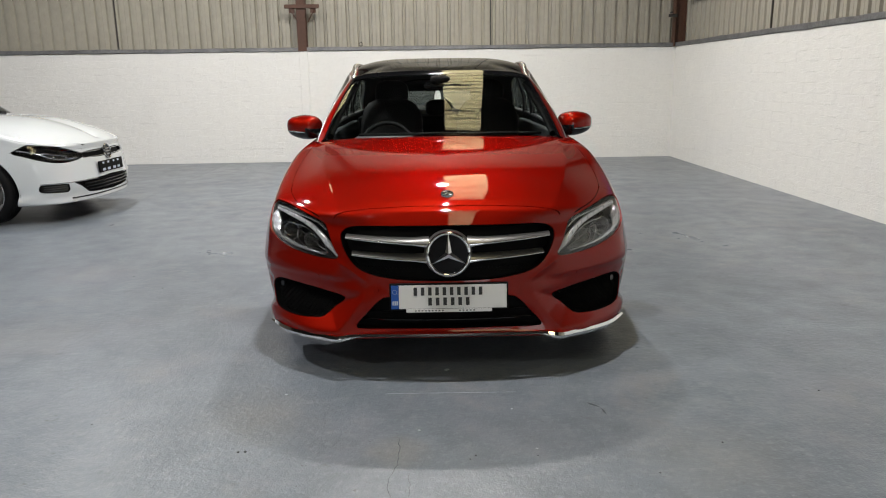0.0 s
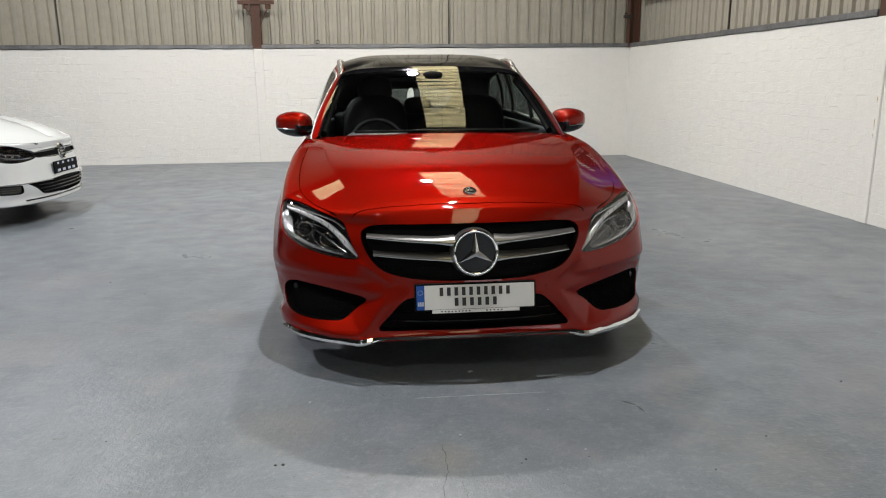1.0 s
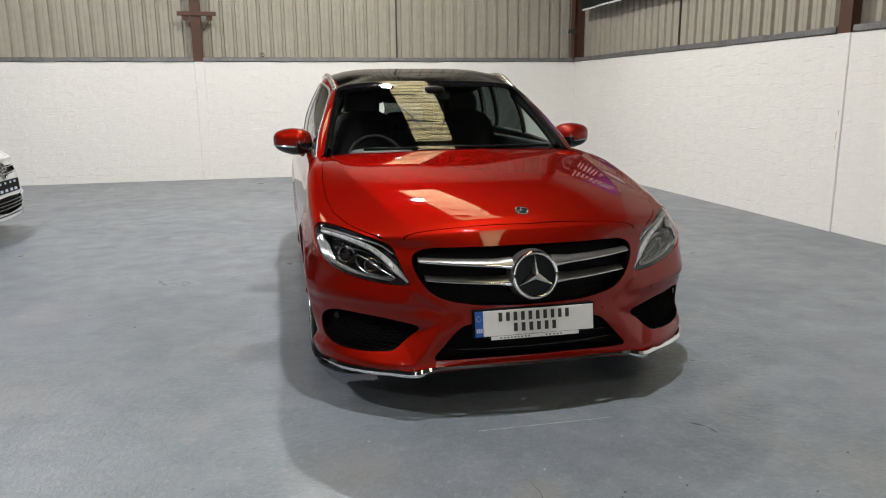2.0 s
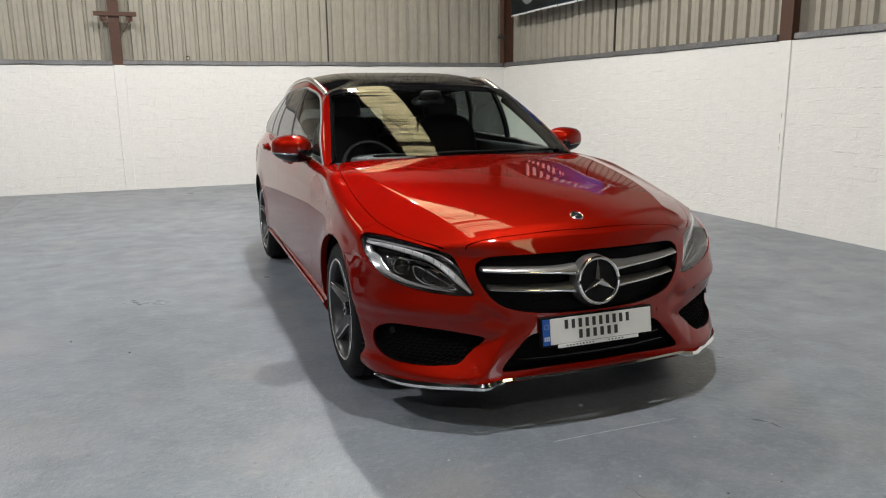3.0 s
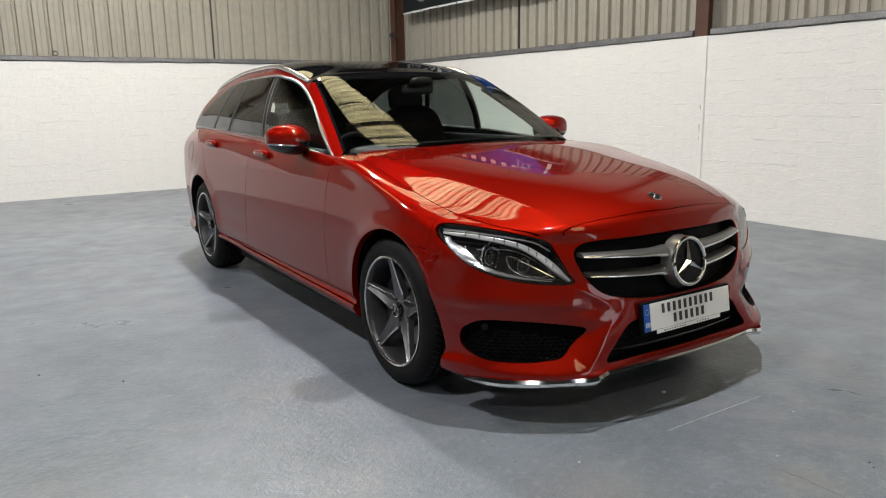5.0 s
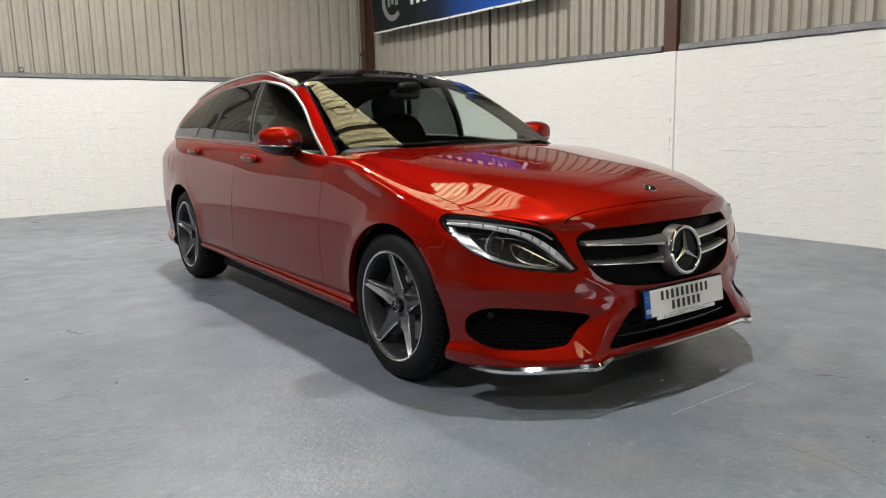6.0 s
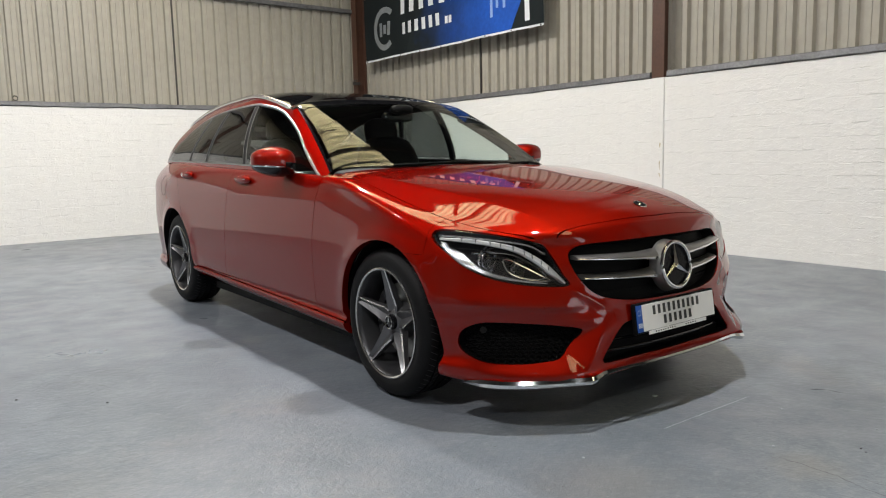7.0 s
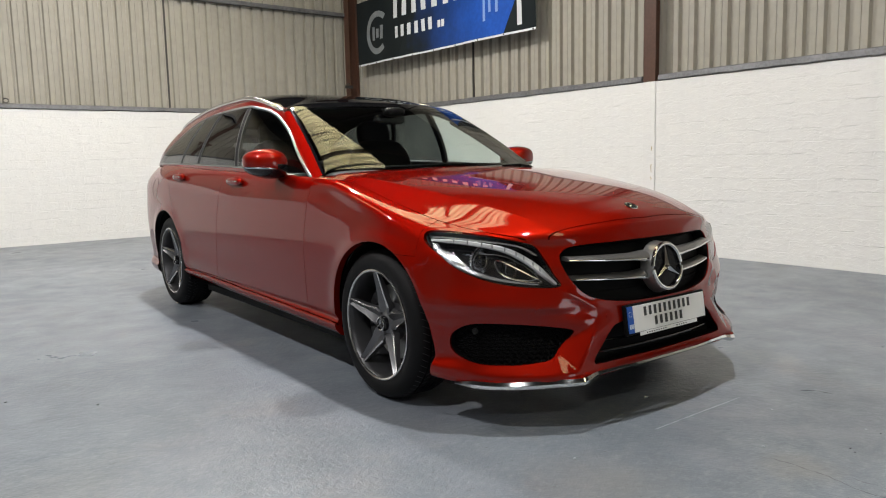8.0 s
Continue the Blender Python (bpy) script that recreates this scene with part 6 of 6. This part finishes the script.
def sag(y, z):
    """Distance of the cloth off its plane: soft folds."""
    return .014 * math.sin(y * 3.1 + z * 2.3) + .006 * math.sin(y * 9.0 - z * 4.0)


def cloth(name, ya, yb, za, zb, material, lift=0.0, label="", cols=40, slant=0.0):
    vs, fs = [], []
    rows = 10
    for i in range(cols + 1):
        for j in range(rows + 1):
            z = za + (zb - za) * j / rows
            y = ya + (yb - ya) * i / cols + slant * (z - za)
            vs.append((BX - lift + sag(y, z), y, z))
    for i in range(cols):
        for j in range(rows):
            a = i * (rows + 1) + j
            fs.append((a, a + 1, a + rows + 2, a + rows + 1))
    return mesh_ob(name, vs, fs, material, banner, label, smooth=True)


for yy in (8.6, 6.7, 4.9):
    tube("tie", [(BX, yy, BZ1 - .01), (RIGHT + .175, yy, BZ1 + .06)], .006, M_DARKSTEEL, banner, sides=6)
cloth("cloth", BY0, BY1, BZ0, BZ1, M_BANNER, 0, "black cloth", 80)
cloth("blue_field", 7.60, 5.22, BZ0 + .03, BZ1, M_BANNERBLUE, .004, "blue printed field", 40, -.55)
cloth("hem", BY0, BY1, BZ0, BZ0 + .028, M_BANNERWHITE, .006, "white hem", 80)
# ring mark and bars for the lettering
vs, fs = [], []
for k in range(33):
    a = radians(50) + radians(260) * k / 32
    for r in (.245, .335):
        y, z = 8.20 - r * math.cos(a), 3.06 + r * math.sin(a)
        vs.append((BX - .006 + sag(y, z), y, z))
for k in range(32):
    fs.append((2 * k, 2 * k + 1, 2 * k + 3, 2 * k + 2))
mesh_ob("round_mark", vs, fs, M_BANNERGREY, banner, "grey open ring mark", smooth=True)
cloth("mark_bar", 8.36, 8.28, 2.95, 3.16, M_BANNERGREY, .006, "", 4)
cloth("mark_bar", 8.24, 8.16, 2.98, 3.12, M_BANNERGREY, .006, "", 4, .0)
cloth("mark_bar", 8.12, 8.04, 2.95, 3.16, M_BANNERGREY, .006, "", 4)
for k in range(10):
    y = 7.72 - k * .245
    cloth("text_bar", y, y - .115, 3.20, 3.20 + (.34 if k in (0, 7) else .24), M_BANNERWHITE, .007, "white lettering bar", 4)
for k in range(6):
    y = 7.68 - k * .17
    cloth("text_bar", y, y - .085, 2.90, 3.07, M_BANNERWHITE, .007, "white lettering bar", 4)
for k in range(2):
    y = 6.62 - k * .08
    cloth("text_bar", y, y - .06, 2.90, 3.00, M_BANNERWHITE, .007, "white lettering bar", 4)
M_PRINTPALE = mat("banner_print_pale", (0.25, 0.38, 0.70), 0.5, 0, 0.05, 20)
for k, (y, z) in enumerate(((5.62, 2.82), (5.50, 2.92), (5.36, 2.90))):
    cloth("text_bar", y, y - .05, z, z + .5, M_PRINTPALE, .007, "", 4)
cloth("text_bar", 4.98, 4.90, 2.68, 3.5, M_BANNERWHITE, .007, "", 4)
for y in np.linspace(BY0 - .05, BY1 + .05, 9):
    tube("eyelet", [(BX - .012 + sag(y, BZ0 + .014), y, BZ0 + .014), (BX - .006 + sag(y, BZ0 + .014), y, BZ0 + .014)], .010, M_DARKSTEEL, banner, sides=10)

# ---- marks and grit on the floor ----
M_CHALK = mat("pale_scratch", (0.42, 0.45, 0.48), 0.6, 0, 0.2, 40)
M_JOINT = mat("filled_joint", (0.29, 0.31, 0.325), 0.6, 0, 0.3, 12)
M_GRIT = mat("dark_grit", (0.05, 0.05, 0.05), 0.8, 0, 0.3, 60)
M_CRACK = mat("crack_shadow", (0.10, 0.11, 0.12), 0.9, 0, 0.3, 60)


def ribbon(name, pts, w, material, z=.0015):
    p = np.asarray(pts, float)
    t = np.gradient(p, axis=0)
    t /= np.linalg.norm(t, axis=1, keepdims=True)
    n = np.stack([-t[:, 1], t[:, 0]], 1)
    vs, fs = [], []
    for i in range(len(p)):
        ww = w * random.uniform(.35, 1.0) * (.2 if i in (0, len(p) - 1) else 1)
        for s in (-.5, .5):
            vs.append((*(p[i] + n[i] * ww * s), z))
    for i in range(len(p) - 1):
        fs.append((2 * i, 2 * i + 1, 2 * i + 3, 2 * i + 2))
    return mesh_ob(name, vs, fs, material)


tagged(ribbon("floor_joint", [(-3.44 + random.uniform(-.006, .006), 4.7 + .09 * k) for k in range(49)], .035, M_JOINT), "pale filled joint in the concrete floor", "floor joint", kind="structure")
line = ribbon("floor_scratch", [(-.293 + .576 * k / 24, -.219 - .009 * k / 24 + random.uniform(-.001, .001)) for k in range(25)], .0075, M_CHALK)
tagged(line, "thin pale straight scratch on the floor paint", "scratch", kind="structure")
pts, x, y = [], -.215, -.62
for k in range(26):
    pts.append((x, y))
    x += random.uniform(-.012, .010)
    y -= .022
tagged(ribbon("floor_crack", pts, .0035, M_CRACK), "fine dark crack in the floor", "crack", kind="structure")
tagged(ribbon("floor_crack", [(-.168 + random.uniform(-.006, .006), -1.03 + .02 * k) for k in range(9)], .002, M_CRACK), "fine dark crack in the floor", "crack", kind="structure")
tagged(ribbon("floor_scuff", [(.560, -.350), (.575, -.366), (.592, -.383), (.606, -.398)], .018, M_CRACK), "short dark scuff on the floor paint", "scuff", kind="structure")
tagged(ribbon("floor_scuff", [(.606, -.402), (.611, -.43), (.615, -.468)], .012, M_CRACK), "short dark scuff on the floor paint", "scuff", kind="structure")


def pebble(x, y, r):
    b = blob("grit_speck", (0, 0, 0), (r, r * .8, r * .5), M_GRIT, None, "", 2.2, 10)
    b.location = (x, y, r * .45)
    tagged(b, "tiny dark speck of grit on the floor", "grit", group="floor grit")


for x, y, r in ((1.576, -.283, .010), (-1.864, 1.518, .011), (-2.174, 1.832, .011), (-.01, .02, .010), (-2.55, 1.95, .009), (2.3, 1.7, .008), (-1.45, -.45, .008),
                (-.778, -.702, .013), (-.804, -.703, .011), (.291, -.777, .007), (.691, -.913, .008), (.067, -.767, .009), (.046, -.791, .007), (.987, -.711, .009)):
    pebble(x, y, r * .48)
for x, y, r in ((.24, -.393, .005), (.295, -.725, .005), (-.139, -.564, .006), (-.72, -.204, .006), (-.016, .027, .012)):
    b = blob("paint_chip", (0, 0, 0), (r, r * .8, r * .4), M_CHALK, None, "", 2.2, 10)
    b.location = (x, y, r * .35)
    tagged(b, "tiny pale chip of paint on the floor", "paint chip", group="pale chips")

# ---- block courses of the walls ----
BL, BH = .452, .1125


def block_mesh(k):
    """Face of a painted block, laid in the xz plane, looking along -y."""
    rnd = random.Random(k)
    w, h, d = BL, BH - .001, .0022
    j = lambda a: rnd.uniform(-a, a)
    lift, tilt = j(.0012), j(.0012)
    us = [0, .004] + [w * (i + .5 + j(.3)) / 5 for i in range(5)] + [w - .004, w]
    vs, fs = [], []
    open_low, open_top = [rnd.random() < .36 for _ in us], [rnd.random() < .22 for _ in us]
    for i, x in enumerate(us):
        end = i in (0, len(us) - 1)
        face = lift + tilt * (x / w - .5)
        lo, hi = .002 + abs(j(.011)), h - .002 - abs(j(.007))
        vs += [(x, d if open_low[i] else face, 0), (x, face + (d * .3 if end else j(.0012)), lo), (x, face + (d * .3 if end else j(.0014)), hi), (x, d if open_top[i] else face, h)]
    for i in range(len(us) - 1):
        for r in range(3):
            fs.append((4 * i + r, 4 * i + 4 + r, 4 * i + 5 + r, 4 * i + 1 + r))
    me = bpy.data.meshes.new("block")
    me.from_pydata(vs, [], fs)
    me.materials.append(M_WALL)
    return me


block_meshes = [block_mesh(k) for k in range(24)]
rnd = random.Random(5)


def courses(wall, place, s0, s1, near, turn):
    """Blocks from s0 to s1 along the wall; those with near(s) are parts, the rest one joined part."""
    vs, fs = [], []
    for row in range(16):
        s = s0 - (BL / 2 if row % 2 else 0)
        while s < s1 - .05:
            m = place(s, row * BH)
            me = rnd.choice(block_meshes)
            if near(s):
                ob = new("block", me)
                ob.parent = wall
                ob.matrix_basis = m
            else:
                i = len(vs)
                vs += [m @ v.co for v in me.vertices]
                fs += [[i + a for a in f.vertices] for f in me.polygons]
            s += BL
    if vs:
        tagged(mesh_ob("far_blocks", vs, fs, M_WALL, wall), kind="stuff")


courses(wall_back, lambda s, z: pose(s, BACK, z), -8.2, RIGHT - .2, lambda s: s > -4.6, 0)
courses(wall_right, lambda s, z: pose(RIGHT, BACK - s, z, 0, 0, -90), .25, 10.2, lambda s: s > 1.9, 0)
